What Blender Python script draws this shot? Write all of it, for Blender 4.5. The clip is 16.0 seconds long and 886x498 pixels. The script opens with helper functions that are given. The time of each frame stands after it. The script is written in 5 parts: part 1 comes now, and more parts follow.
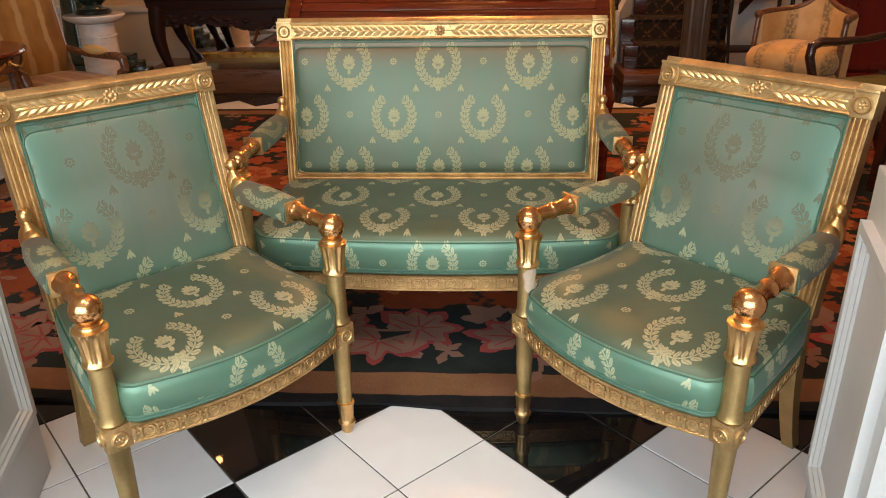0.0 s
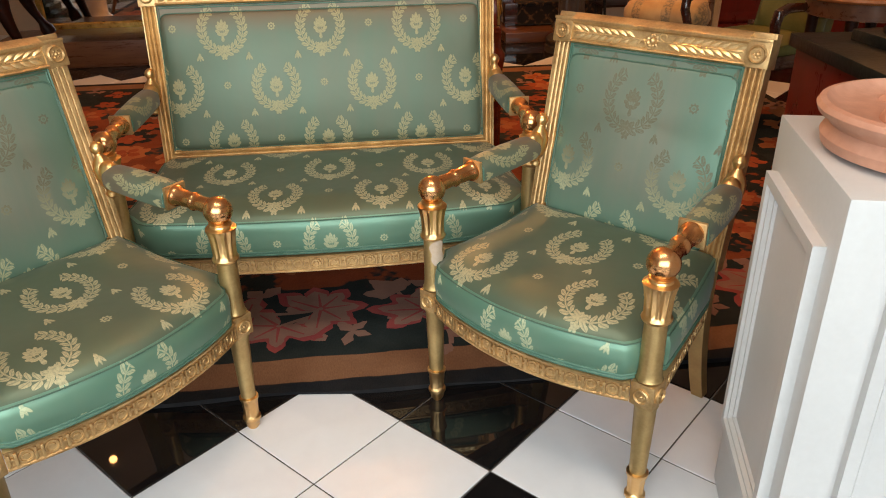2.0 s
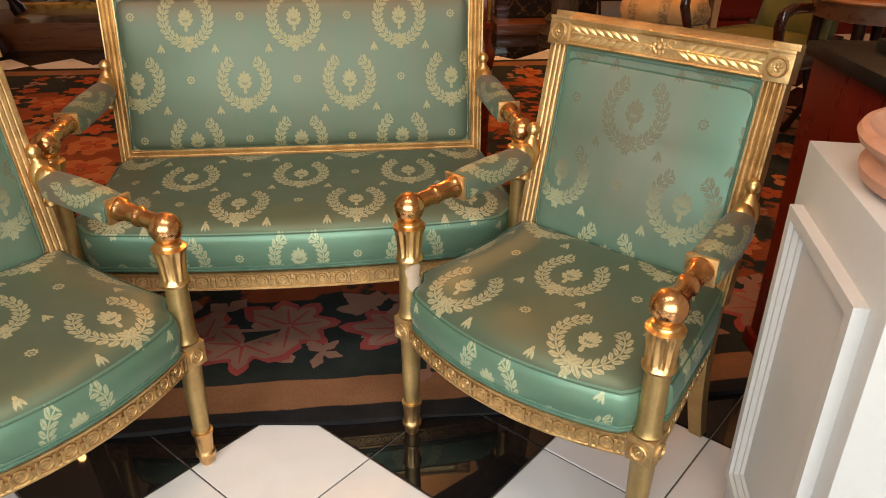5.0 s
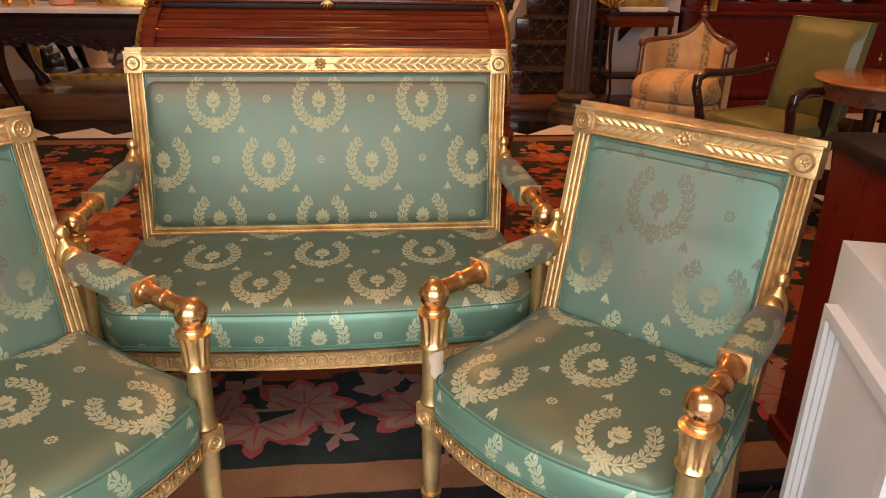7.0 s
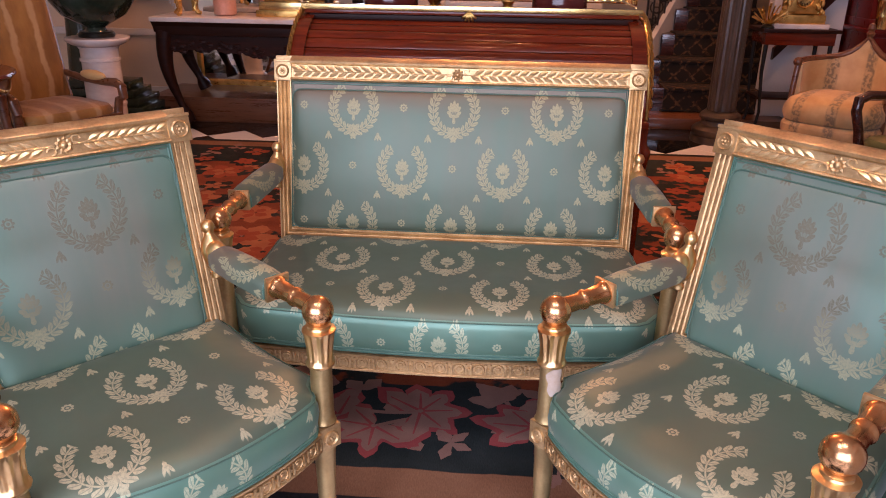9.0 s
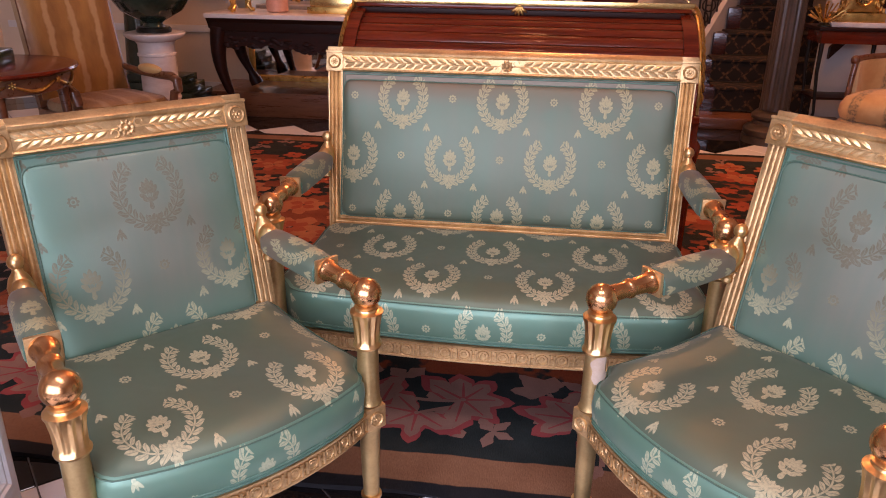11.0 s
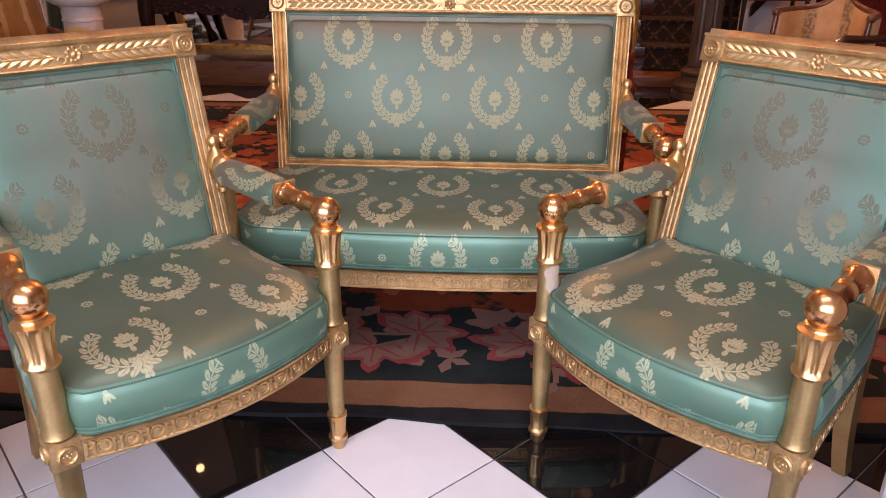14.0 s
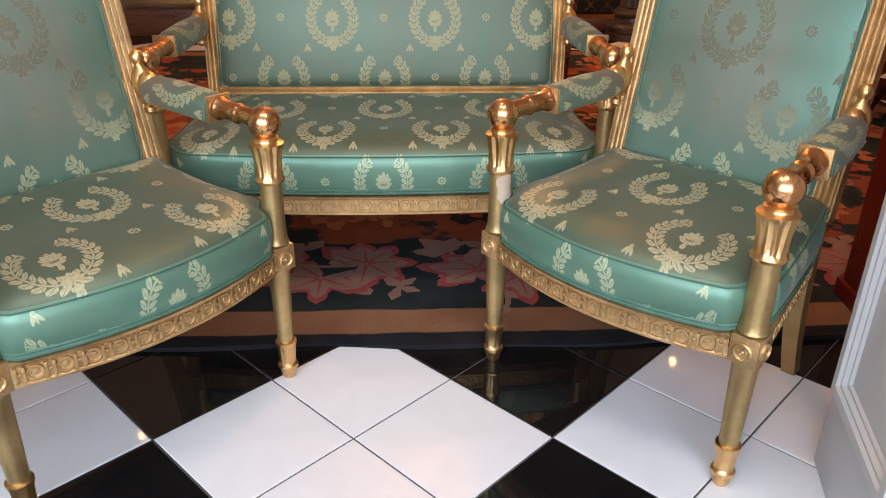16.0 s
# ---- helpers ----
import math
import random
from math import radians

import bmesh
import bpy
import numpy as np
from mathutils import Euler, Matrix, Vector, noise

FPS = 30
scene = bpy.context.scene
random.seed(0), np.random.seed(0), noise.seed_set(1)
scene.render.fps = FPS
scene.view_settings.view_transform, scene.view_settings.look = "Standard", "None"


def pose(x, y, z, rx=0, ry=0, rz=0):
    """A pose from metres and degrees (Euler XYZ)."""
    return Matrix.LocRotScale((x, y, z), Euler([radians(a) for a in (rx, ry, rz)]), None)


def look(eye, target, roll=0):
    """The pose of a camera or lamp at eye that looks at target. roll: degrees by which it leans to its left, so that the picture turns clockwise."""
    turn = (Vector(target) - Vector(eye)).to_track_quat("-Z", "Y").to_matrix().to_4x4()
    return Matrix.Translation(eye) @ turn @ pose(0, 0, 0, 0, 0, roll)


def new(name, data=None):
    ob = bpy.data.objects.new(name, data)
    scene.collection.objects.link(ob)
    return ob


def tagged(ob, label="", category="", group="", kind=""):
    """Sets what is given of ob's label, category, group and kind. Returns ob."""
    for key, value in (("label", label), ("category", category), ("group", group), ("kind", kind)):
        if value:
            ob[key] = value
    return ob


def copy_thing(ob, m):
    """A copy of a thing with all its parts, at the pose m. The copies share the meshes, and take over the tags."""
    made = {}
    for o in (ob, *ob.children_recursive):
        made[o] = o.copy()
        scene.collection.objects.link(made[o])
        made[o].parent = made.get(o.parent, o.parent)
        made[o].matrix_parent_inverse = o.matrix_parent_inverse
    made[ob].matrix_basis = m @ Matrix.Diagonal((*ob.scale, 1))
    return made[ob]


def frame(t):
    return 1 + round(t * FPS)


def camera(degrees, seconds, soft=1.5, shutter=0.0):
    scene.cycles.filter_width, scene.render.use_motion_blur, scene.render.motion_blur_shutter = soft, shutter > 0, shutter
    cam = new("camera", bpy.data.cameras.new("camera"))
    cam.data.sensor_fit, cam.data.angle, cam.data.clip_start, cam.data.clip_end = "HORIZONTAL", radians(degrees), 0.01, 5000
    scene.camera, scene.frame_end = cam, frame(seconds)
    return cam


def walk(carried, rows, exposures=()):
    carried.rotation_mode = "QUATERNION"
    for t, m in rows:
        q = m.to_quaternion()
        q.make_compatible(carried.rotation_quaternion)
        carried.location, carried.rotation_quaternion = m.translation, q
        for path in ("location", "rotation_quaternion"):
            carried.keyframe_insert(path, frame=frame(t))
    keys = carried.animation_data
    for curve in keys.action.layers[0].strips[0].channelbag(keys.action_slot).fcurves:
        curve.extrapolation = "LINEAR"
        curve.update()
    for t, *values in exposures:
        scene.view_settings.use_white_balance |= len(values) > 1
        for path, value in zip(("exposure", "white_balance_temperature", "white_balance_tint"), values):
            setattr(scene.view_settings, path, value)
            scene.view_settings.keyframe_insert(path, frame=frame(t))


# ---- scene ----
cam = camera(61.2, 16.0, soft=1.0)
PATH = [
    (0, (0.111, 0.467, 1.314), (0.004, 2.296, 0.512), -1.0),
    (0.5, (0.118, 0.484, 1.305), (0.073, 2.308, 0.486), -1.1),
    (1, (0.107, 0.524, 1.302), (0.206, 2.336, 0.462), -1.0),
    (1.5, (0.083, 0.536, 1.295), (0.261, 2.332, 0.434), -1.0),
    (2, (0.083, 0.571, 1.292), (0.262, 2.352, 0.401), -1.2),
    (2.5, (0.14, 0.62, 1.277), (0.305, 2.364, 0.313), -1.2),
    (3, (0.169, 0.684, 1.271), (0.344, 2.404, 0.266), -0.6),
    (5.5, (0.114, 0.775, 1.288), (0.325, 2.553, 0.397), 0.5),
    (6, (0.107, 0.782, 1.297), (0.298, 2.578, 0.439), 1.0),
    (6.5, (0.096, 0.799, 1.304), (0.303, 2.619, 0.502), 1.3),
    (7, (0.085, 0.802, 1.319), (0.288, 2.64, 0.557), 1.1),
    (7.5, (0.11, 0.805, 1.325), (0.255, 2.66, 0.59), 1.1),
    (8, (0.113, 0.805, 1.331), (0.181, 2.67, 0.611), 0.9),
    (8.5, (0.1, 0.801, 1.323), (0.069, 2.665, 0.601), 0.9),
    (9, (0.092, 0.807, 1.317), (-0.044, 2.661, 0.581), 0.9),
    (9.5, (0.089, 0.813, 1.312), (-0.133, 2.653, 0.558), 1.0),
    (12, (0.076, 0.718, 1.264), (-0.175, 2.565, 0.538), 0.8),
    (12.5, (0.043, 0.693, 1.244), (-0.135, 2.547, 0.516), 0.8),
    (13, (0.047, 0.695, 1.232), (-0.088, 2.546, 0.488), 1.6),
    (13.5, (0.06, 0.676, 1.216), (-0.074, 2.526, 0.468), 1.3),
    (14, (0.056, 0.676, 1.182), (-0.028, 2.514, 0.399), 0.5),
    (14.5, (0.041, 0.674, 1.148), (0.036, 2.496, 0.322), -0.1),
    (15, (0.041, 0.667, 1.126), (0.064, 2.475, 0.271), 0.4),
    (15.5, (0.037, 0.684, 1.083), (0.086, 2.488, 0.222), 0.5),
    (16, (0.029, 0.685, 1.054), (0.112, 2.484, 0.185), 0.4),
]
LIGHTMETER = [(0.0, 0.24, 6800, 9), (3.0, 0.18, 7050, 10), (5.5, 0.25, 7550, 13), (7.0, 0.31, 7050, 19), (9.5, 0.28, 5800, 38), (12.5, 0.24, 6500, 39), (14.0, 0.28, 6200, 33), (16.0, 0.29, 6100, 15)]
walk(cam, [(t, look(eye, target, roll)) for t, eye, target, roll in PATH], LIGHTMETER)

# ---- light ----
world = bpy.data.worlds.new("daylight")
scene.world = world
world.use_nodes = True
sky = world.node_tree.nodes.new("ShaderNodeTexSky")
sky.sky_type, sky.sun_disc = "NISHITA", False
sky.sun_elevation, sky.sun_rotation = radians(35), radians(160)
world.node_tree.links.new(sky.outputs[0], world.node_tree.nodes["Background"].inputs[0])
world.node_tree.nodes["Background"].inputs[1].default_value = 0.08


def area_lamp(name, m, sx, sy, watts, colour):
    d = bpy.data.lights.new(name, "AREA")
    d.shape, d.size, d.size_y, d.energy, d.color = "RECTANGLE", sx, sy, watts, colour
    ob = new(name, d)
    ob.matrix_world = m
    return ob


# daylight through the shop front behind the walk
area_lamp("shopfront_daylight", look((-0.65, -1.38, 1.70), (0.05, 2.2, 0.4)), 4.2, 2.2, 158, (0.82, 0.93, 1.0))
# unseen spots under the ceiling, most added only to brighten: place, watts, colour
WARM, SOFT = (1.0, 0.43, 0.14), (1.0, 0.90, 0.80)
SPOTS = [(-2.2, 5.65, 7, WARM), (-1.3, 6.9, 34, WARM), (0.0, 2.55, 24, WARM), (2.7, 4.4, 54, WARM), (2.5, 6.55, 84, WARM), (-3.3, 6.5, 18, WARM), (1.4, 8.0, 46, WARM), (-0.5, 1.35, 44, SOFT), (0.4, 1.2, 46, SOFT)]
for sx, sy, watts, colour in SPOTS:
    d = bpy.data.lights.new("unseen_spot", "SPOT")
    d.energy, d.color, d.spot_size, d.spot_blend, d.shadow_soft_size = watts, colour, radians(120), 0.7, 0.03 if colour == WARM else 0.32
    ob = new("unseen_spot", d)
    ob.matrix_world = look((sx, sy, 3.0), (sx, sy + 0.01, 0))
# bulbs of the lamp hanging over the rug
for k in range(5):
    d = bpy.data.lights.new("bulb_glow", "POINT")
    d.energy, d.color, d.shadow_soft_size = 16, WARM, 0.025
    ob = new("bulb_glow", d)
    ob.location = (0.1 + 0.22 * math.cos(1.25 * k), 5.4 + 0.22 * math.sin(1.25 * k), 2.62 + 0.05 * (k % 2))


# ---- materials ----
def wire(nt, socket, value):
    if isinstance(value, bpy.types.NodeSocket):
        nt.links.new(value, socket)
    else:
        socket.default_value = value


def calc(nt, op, a, b=0.0, c=0.0, clamp=False):
    n = nt.nodes.new("ShaderNodeMath")
    n.operation, n.use_clamp = op, clamp
    for s, v in zip(n.inputs, (a, b, c)):
        wire(nt, s, v)
    return n.outputs[0]


def blend(nt, fac, a, b, kind="MIX"):
    n = nt.nodes.new("ShaderNodeMix")
    n.data_type, n.blend_type = "RGBA", kind
    wire(nt, n.inputs[0], fac)
    wire(nt, n.inputs[6], a)
    wire(nt, n.inputs[7], b)
    return n.outputs[2]


def grain(nt, scale, detail=3.0, vector=None, stretch=(1, 1, 1), rough=0.6):
    n = nt.nodes.new("ShaderNodeTexNoise")
    n.inputs["Scale"].default_value, n.inputs["Detail"].default_value, n.inputs["Roughness"].default_value = scale, detail, rough
    if vector is None:
        vector = nt.nodes.new("ShaderNodeTexCoord").outputs["Object"]
    if stretch != (1, 1, 1):
        k = nt.nodes.new("ShaderNodeMapping")
        k.inputs["Scale"].default_value = stretch
        nt.links.new(vector, k.inputs[0])
        vector = k.outputs[0]
    nt.links.new(vector, n.inputs["Vector"])
    return n.outputs["Fac"]


def ramp(nt, fac, lo, hi):
    n = nt.nodes.new("ShaderNodeMapRange")
    wire(nt, n.inputs[0], fac)
    n.inputs[1].default_value, n.inputs[2].default_value = lo, hi
    return n.outputs[0]


def begin(name):
    m = bpy.data.materials.new(name)
    m.use_nodes = True
    nt = m.node_tree
    return m, nt, nt.nodes["Principled BSDF"]


def relief(nt, p, height, strength, distance):
    b = nt.nodes.new("ShaderNodeBump")
    b.inputs["Strength"].default_value, b.inputs["Distance"].default_value = strength, distance
    nt.links.new(height, b.inputs["Height"])
    nt.links.new(b.outputs[0], p.inputs["Normal"])


def rgb(*c):
    return (*c, 1.0)


def surface(name, colour, second, rough=0.5, metal=0.0, scale=6.0, fine=60.0, bump=0.15, depth=0.002, stretch=(1, 1, 1), coat=0.0, spec=0.5, rough_var=0.12):
    """Two colours mixed by a coarse and a fine grain, with matching gloss and relief."""
    m, nt, p = begin(name)
    a, b = grain(nt, scale, 4, stretch=stretch), grain(nt, fine, 3, stretch=stretch)
    f = calc(nt, "ADD", calc(nt, "MULTIPLY", ramp(nt, a, 0.3, 0.7), 0.7), calc(nt, "MULTIPLY", ramp(nt, b, 0.3, 0.7), 0.3))
    nt.links.new(blend(nt, f, rgb(*colour), rgb(*second)), p.inputs["Base Color"])
    wire(nt, p.inputs["Roughness"], calc(nt, "MULTIPLY_ADD", f, rough_var, rough - rough_var / 2, clamp=True))
    p.inputs["Metallic"].default_value = metal
    p.inputs["Coat Weight"].default_value = coat
    p.inputs["Specular IOR Level"].default_value = spec
    relief(nt, p, b, bump, depth)
    return m


def wood(name, dark, light, rough=0.3, coat=0.4, along=(1, 12, 12), scale=3.0):
    return surface(name, dark, light, rough, 0.0, scale, scale * 9, 0.08, 0.001, along, coat)


def damask(name, ground, motif, worn, upper_motif=None, drop=0.356, gloss=0.46, top_colour=None, rim_colour=None):
    """Satin with laurel wreaths, palmettes, small rosettes and bees, laid out in metres over the cloth."""
    m, nt, p = begin(name)
    uv = nt.nodes.new("ShaderNodeUVMap").outputs[0]
    sep = nt.nodes.new("ShaderNodeSeparateXYZ")
    nt.links.new(uv, sep.inputs[0])
    u, v = sep.outputs[0], sep.outputs[1]
    A, B = 0.31, drop
    K = lambda op, *a: calc(nt, op, *a)
    wrap = lambda x, off, period: K("WRAP", K("SUBTRACT", x, off), period / 2, -period / 2)
    below = lambda x, y: calc(nt, "MULTIPLY_ADD", K("SUBTRACT", y, x), 900.0, 0.5, clamp=True)

    def petals(dx, dy, radius, n, depth, squash=1.0):
        dx = K("MULTIPLY", dx, squash)
        r = K("SQRT", K("ADD", K("MULTIPLY", dx, dx), K("MULTIPLY", dy, dy)))
        th = K("ARCTAN2", dx, dy)
        edge = K("MULTIPLY_ADD", K("ABSOLUTE", K("COSINE", K("MULTIPLY", th, n / 2))), radius * depth, radius * (1 - depth))
        return below(r, edge), r

    def wreath(ou, ov):
        dx, dy = wrap(u, ou, A), wrap(v, ov, B)
        ey = K("MULTIPLY", K("ADD", dy, 0.004), 0.93)
        r = K("SQRT", K("ADD", K("MULTIPLY", dx, dx), K("MULTIPLY", ey, ey)))
        th = K("ABSOLUTE", K("ARCTAN2", dx, K("MULTIPLY", ey, -1.0)))
        off = K("SUBTRACT", r, 0.064)
        side = K("ABSOLUTE", off)
        phase = K("SUBTRACT", K("FRACT", K("SUBTRACT", K("MULTIPLY", th, 3.7), K("MULTIPLY", side, 46.0))), 0.5)
        width = K("SINE", K("MULTIPLY", calc(nt, "DIVIDE", side, 0.0180, clamp=True), 3.1416))
        leaf = below(K("MULTIPLY", K("ABSOLUTE", phase), 0.020), K("MULTIPLY", width, 0.0086))
        leaf = K("MAXIMUM", K("MULTIPLY", K("MULTIPLY", leaf, below(side, 0.0176)), K("SUBTRACT", 1.0, K("MULTIPLY", below(K("MULTIPLY", K("ABSOLUTE", phase), 0.02), 0.0011), 0.55))), below(side, 0.0016))
        leaf = K("MULTIPLY", leaf, below(K("MULTIPLY", th, 0.06), 0.06 * 2.62))
        ax = K("ABSOLUTE", dx)
        heart = None
        for cx, cy, ang, rx, ry in ((0.0, 0.008, 0.0, 0.0062, 0.023), (0.0078, 0.013, 0.30, 0.0048, 0.0125), (0.0128, 0.006, 0.62, 0.0052, 0.0100), (0.0142, -0.006, 0.95, 0.0050, 0.0085), (0.0085, -0.014, 1.25, 0.0050, 0.0080), (0.0, -0.030, 0.0, 0.0052, 0.0070)):
            qx, qy = K("SUBTRACT", ax, cx), K("SUBTRACT", dy, cy - 0.006)
            px = K("DIVIDE", K("SUBTRACT", K("MULTIPLY", qx, math.cos(ang)), K("MULTIPLY", qy, math.sin(ang))), rx)
            py = K("DIVIDE", K("ADD", K("MULTIPLY", qx, math.sin(ang)), K("MULTIPLY", qy, math.cos(ang))), ry)
            one = below(K("MULTIPLY", K("SQRT", K("ADD", K("MULTIPLY", px, px), K("MULTIPLY", py, py))), 0.008), 0.008)
            heart = one if heart is None else K("MAXIMUM", heart, one)
        hole, _ = petals(dx, K("ADD", dy, 0.012), 0.0045, 5, 0.3)
        stem = K("MULTIPLY", below(K("ABSOLUTE", dx), 0.004), below(K("ABSOLUTE", K("ADD", dy, 0.022)), 0.010))
        bouquet, _ = petals(dx, K("ADD", dy, 0.068), 0.0165, 12, 0.62, 0.70)
        drop, _ = petals(dx, K("ADD", dy, 0.088), 0.012, 5, 0.5)
        got = K("MAXIMUM", K("MAXIMUM", leaf, K("MAXIMUM", heart, stem)), K("MAXIMUM", bouquet, drop))
        return K("MULTIPLY", got, K("SUBTRACT", 1.0, K("MULTIPLY", hole, 0.8)))

    mask = K("MAXIMUM", wreath(0, 0), wreath(A / 2, B / 2))
    # rosettes half way between two wreaths of a row
    for ou, ov in ((A / 2, 0.0), (0.0, B / 2)):
        ros, r = petals(wrap(u, ou, A), wrap(v, ov, B), 0.0125, 8, 0.3)
        eye = K("MULTIPLY", below(r, 0.0062), below(0.0034, r))
        mask = K("MAXIMUM", mask, K("SUBTRACT", ros, eye))
    # bees
    bx, by = K("ABSOLUTE", wrap(u, A / 4, A / 2)), K("MULTIPLY", wrap(v, B / 4, B / 2), -1.0)
    size = lambda dx, dy, rx, ry: below(K("SQRT", K("ADD", K("MULTIPLY", dx, dx), K("MULTIPLY", K("MULTIPLY", dy, dy), (rx / ry) ** 2))), rx)
    body = K("MAXIMUM", size(bx, by, 0.0030, 0.0125), size(bx, K("ADD", by, 0.0075), 0.0042, 0.0042))
    wing = size(K("SUBTRACT", bx, K("MULTIPLY_ADD", by, 0.42, 0.0046)), K("SUBTRACT", by, 0.0025), 0.0036, 0.0088)
    mask = K("MAXIMUM", mask, K("MAXIMUM", body, wing))
    mask = calc(nt, "MAXIMUM", mask, 0.0, clamp=True)
    # weave, rubbed spots and fading
    rub = ramp(nt, grain(nt, 9, 4, uv), 0.42, 0.68)
    thread = grain(nt, 330, 1, uv, (1, 0.3, 1))
    fade = ramp(nt, grain(nt, 3.2, 3, uv), 0.3, 0.7)
    streak = ramp(nt, grain(nt, 16, 3, uv, (1, 0.10, 1)), 0.40, 0.66)
    base = blend(nt, K("MULTIPLY_ADD", streak, 0.35, K("MULTIPLY", fade, 0.38)), rgb(*ground), rgb(*worn))
    if top_colour:
        # browner towards the cloth's upper edge, with an uneven border
        high_up = ramp(nt, K("ADD", v, K("MULTIPLY_ADD", grain(nt, 6, 3, uv), 0.10, -0.05)), -0.03, 0.055)
        base = blend(nt, K("MULTIPLY", high_up, 0.75), base, rgb(*top_colour))
    if rim_colour:
        # greener towards the sides and the lower edge, with a loose border
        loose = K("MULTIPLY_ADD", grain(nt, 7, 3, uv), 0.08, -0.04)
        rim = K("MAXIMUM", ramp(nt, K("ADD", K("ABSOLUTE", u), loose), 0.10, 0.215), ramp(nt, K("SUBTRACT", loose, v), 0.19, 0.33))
        base = blend(nt, K("MULTIPLY", rim, 0.8), base, rgb(*rim_colour))
    fig = blend(nt, K("MULTIPLY", rub, 0.35), rgb(*motif), rgb(*[c * 0.75 for c in motif]))
    if upper_motif:
        # second motif colour towards the top, with an uneven border
        upper_mix = ramp(nt, K("ADD", v, K("MULTIPLY_ADD", grain(nt, 5, 2, uv), 0.20, -0.10)), -0.27, -0.13)
        fig = blend(nt, upper_mix, fig, rgb(*upper_motif))
    speck = ramp(nt, grain(nt, 190, 2, uv), 0.34, 0.55)
    col = blend(nt, K("MULTIPLY", mask, K("MULTIPLY_ADD", speck, 0.38, K("MULTIPLY_ADD", thread, 0.2, 0.42))), base, fig)
    nt.links.new(col, p.inputs["Base Color"])
    wire(nt, p.inputs["Roughness"], K("MULTIPLY_ADD", mask, 0.08, K("MULTIPLY_ADD", fade, 0.06, gloss)))
    wire(nt, p.inputs["Metallic"], K("MULTIPLY_ADD", mask, -0.2, 0.4))
    p.inputs["Specular IOR Level"].default_value = 0.6
    p.inputs["Sheen Weight"].default_value = 0.12
    p.inputs["Sheen Roughness"].default_value = 0.4
    p.inputs["Anisotropic"].default_value = 0.4
    relief(nt, p, K("ADD", K("MULTIPLY", mask, 0.5), K("MULTIPLY", grain(nt, 11, 2, uv), 2.5)), 0.3, 0.0016)
    return m


GOLD = surface("burnished_gilt", (0.72, 0.41, 0.16), (0.86, 0.58, 0.28), 0.34, 1.0, 9, 120, 0.12, 0.0015, rough_var=0.16)
GILT = surface("water_gilt", (0.36, 0.20, 0.075), (0.76, 0.52, 0.25), 0.38, 0.75, 14, 160, 0.45, 0.002, rough_var=0.2)
LEAFGOLD = surface("bright_leaf_gilt", (0.66, 0.44, 0.19), (0.88, 0.66, 0.36), 0.33, 0.75, 20, 160, 0.3, 0.001, rough_var=0.15)
COPPERY = surface("rubbed_copper_gilt", (0.66, 0.30, 0.12), (0.80, 0.44, 0.20), 0.24, 1.0, 12, 110, 0.12, 0.001, rough_var=0.14)
DULL = surface("bronzed_gilt", (0.38, 0.25, 0.10), (0.60, 0.42, 0.19), 0.44, 0.85, 12, 140, 0.2, 0.002, rough_var=0.2)
SATIN = damask("green_damask", (0.098, 0.150, 0.100), (0.38, 0.34, 0.175), (0.142, 0.148, 0.100), top_colour=(0.185, 0.125, 0.080))
FADED = damask("faded_green_damask", (0.150, 0.210, 0.158), (0.44, 0.45, 0.27), (0.228, 0.222, 0.168), (0.135, 0.122, 0.070), 0.338, rim_colour=(0.115, 0.235, 0.172))
# same cloth twice: dull seat top and window-bright sides put into the colour
SATIN_SHADED = damask("shaded_green_damask", (0.094, 0.142, 0.094), (0.44, 0.41, 0.245), (0.112, 0.130, 0.085), gloss=0.39)
SATIN_LIT = damask("lit_green_damask", (0.120, 0.250, 0.175), (0.50, 0.52, 0.32), (0.150, 0.250, 0.172), gloss=0.39)
BRAID = surface("green_braid", (0.05, 0.13, 0.09), (0.10, 0.20, 0.14), 0.45, 0, 30, 400, 0.4, 0.002)
SEAM = surface("dark_green_piping", (0.045, 0.105, 0.070), (0.09, 0.16, 0.11), 0.5, 0, 30, 400, 0.4, 0.002)
MARBLE_W = surface("white_marble", (0.69, 0.69, 0.71), (0.79, 0.79, 0.81), 0.045, 0, 2.5, 14, 0.008, 0.0004, spec=0.30, rough_var=0.03)
MARBLE_B = surface("black_marble", (0.004, 0.004, 0.005), (0.014, 0.012, 0.011), 0.022, 0, 5, 60, 0.006, 0.0003, spec=0.5, rough_var=0.02)
GROUT = surface("grey_grout", (0.075, 0.070, 0.066), (0.12, 0.112, 0.104), 0.8, 0, 10, 120)
WHITE = surface("white_paint", (0.50, 0.495, 0.49), (0.575, 0.57, 0.565), 0.38, 0, 3, 70, 0.06, 0.001)
WALLP = surface("cream_plaster", (0.52, 0.41, 0.30), (0.60, 0.49, 0.37), 0.7, 0, 2, 60, 0.1, 0.002)
CEIL = surface("ceiling_plaster", (0.62, 0.56, 0.48), (0.70, 0.64, 0.56), 0.8, 0, 2, 60)
TERRA = surface("terracotta", (0.42, 0.19, 0.12), (0.62, 0.33, 0.23), 0.5, 0, 5, 40, 0.35, 0.004)
MAHOG = wood("mahogany", (0.060, 0.006, 0.002), (0.20, 0.026, 0.006), 0.15, 0.0)
MAHOG.node_tree.nodes["Principled BSDF"].inputs["Specular IOR Level"].default_value = 0.32
DARKW = wood("dark_walnut", (0.010, 0.003, 0.0015), (0.030, 0.008, 0.004), 0.45, 0.0)
DARKW.node_tree.nodes["Principled BSDF"].inputs["Specular IOR Level"].default_value = 0.15
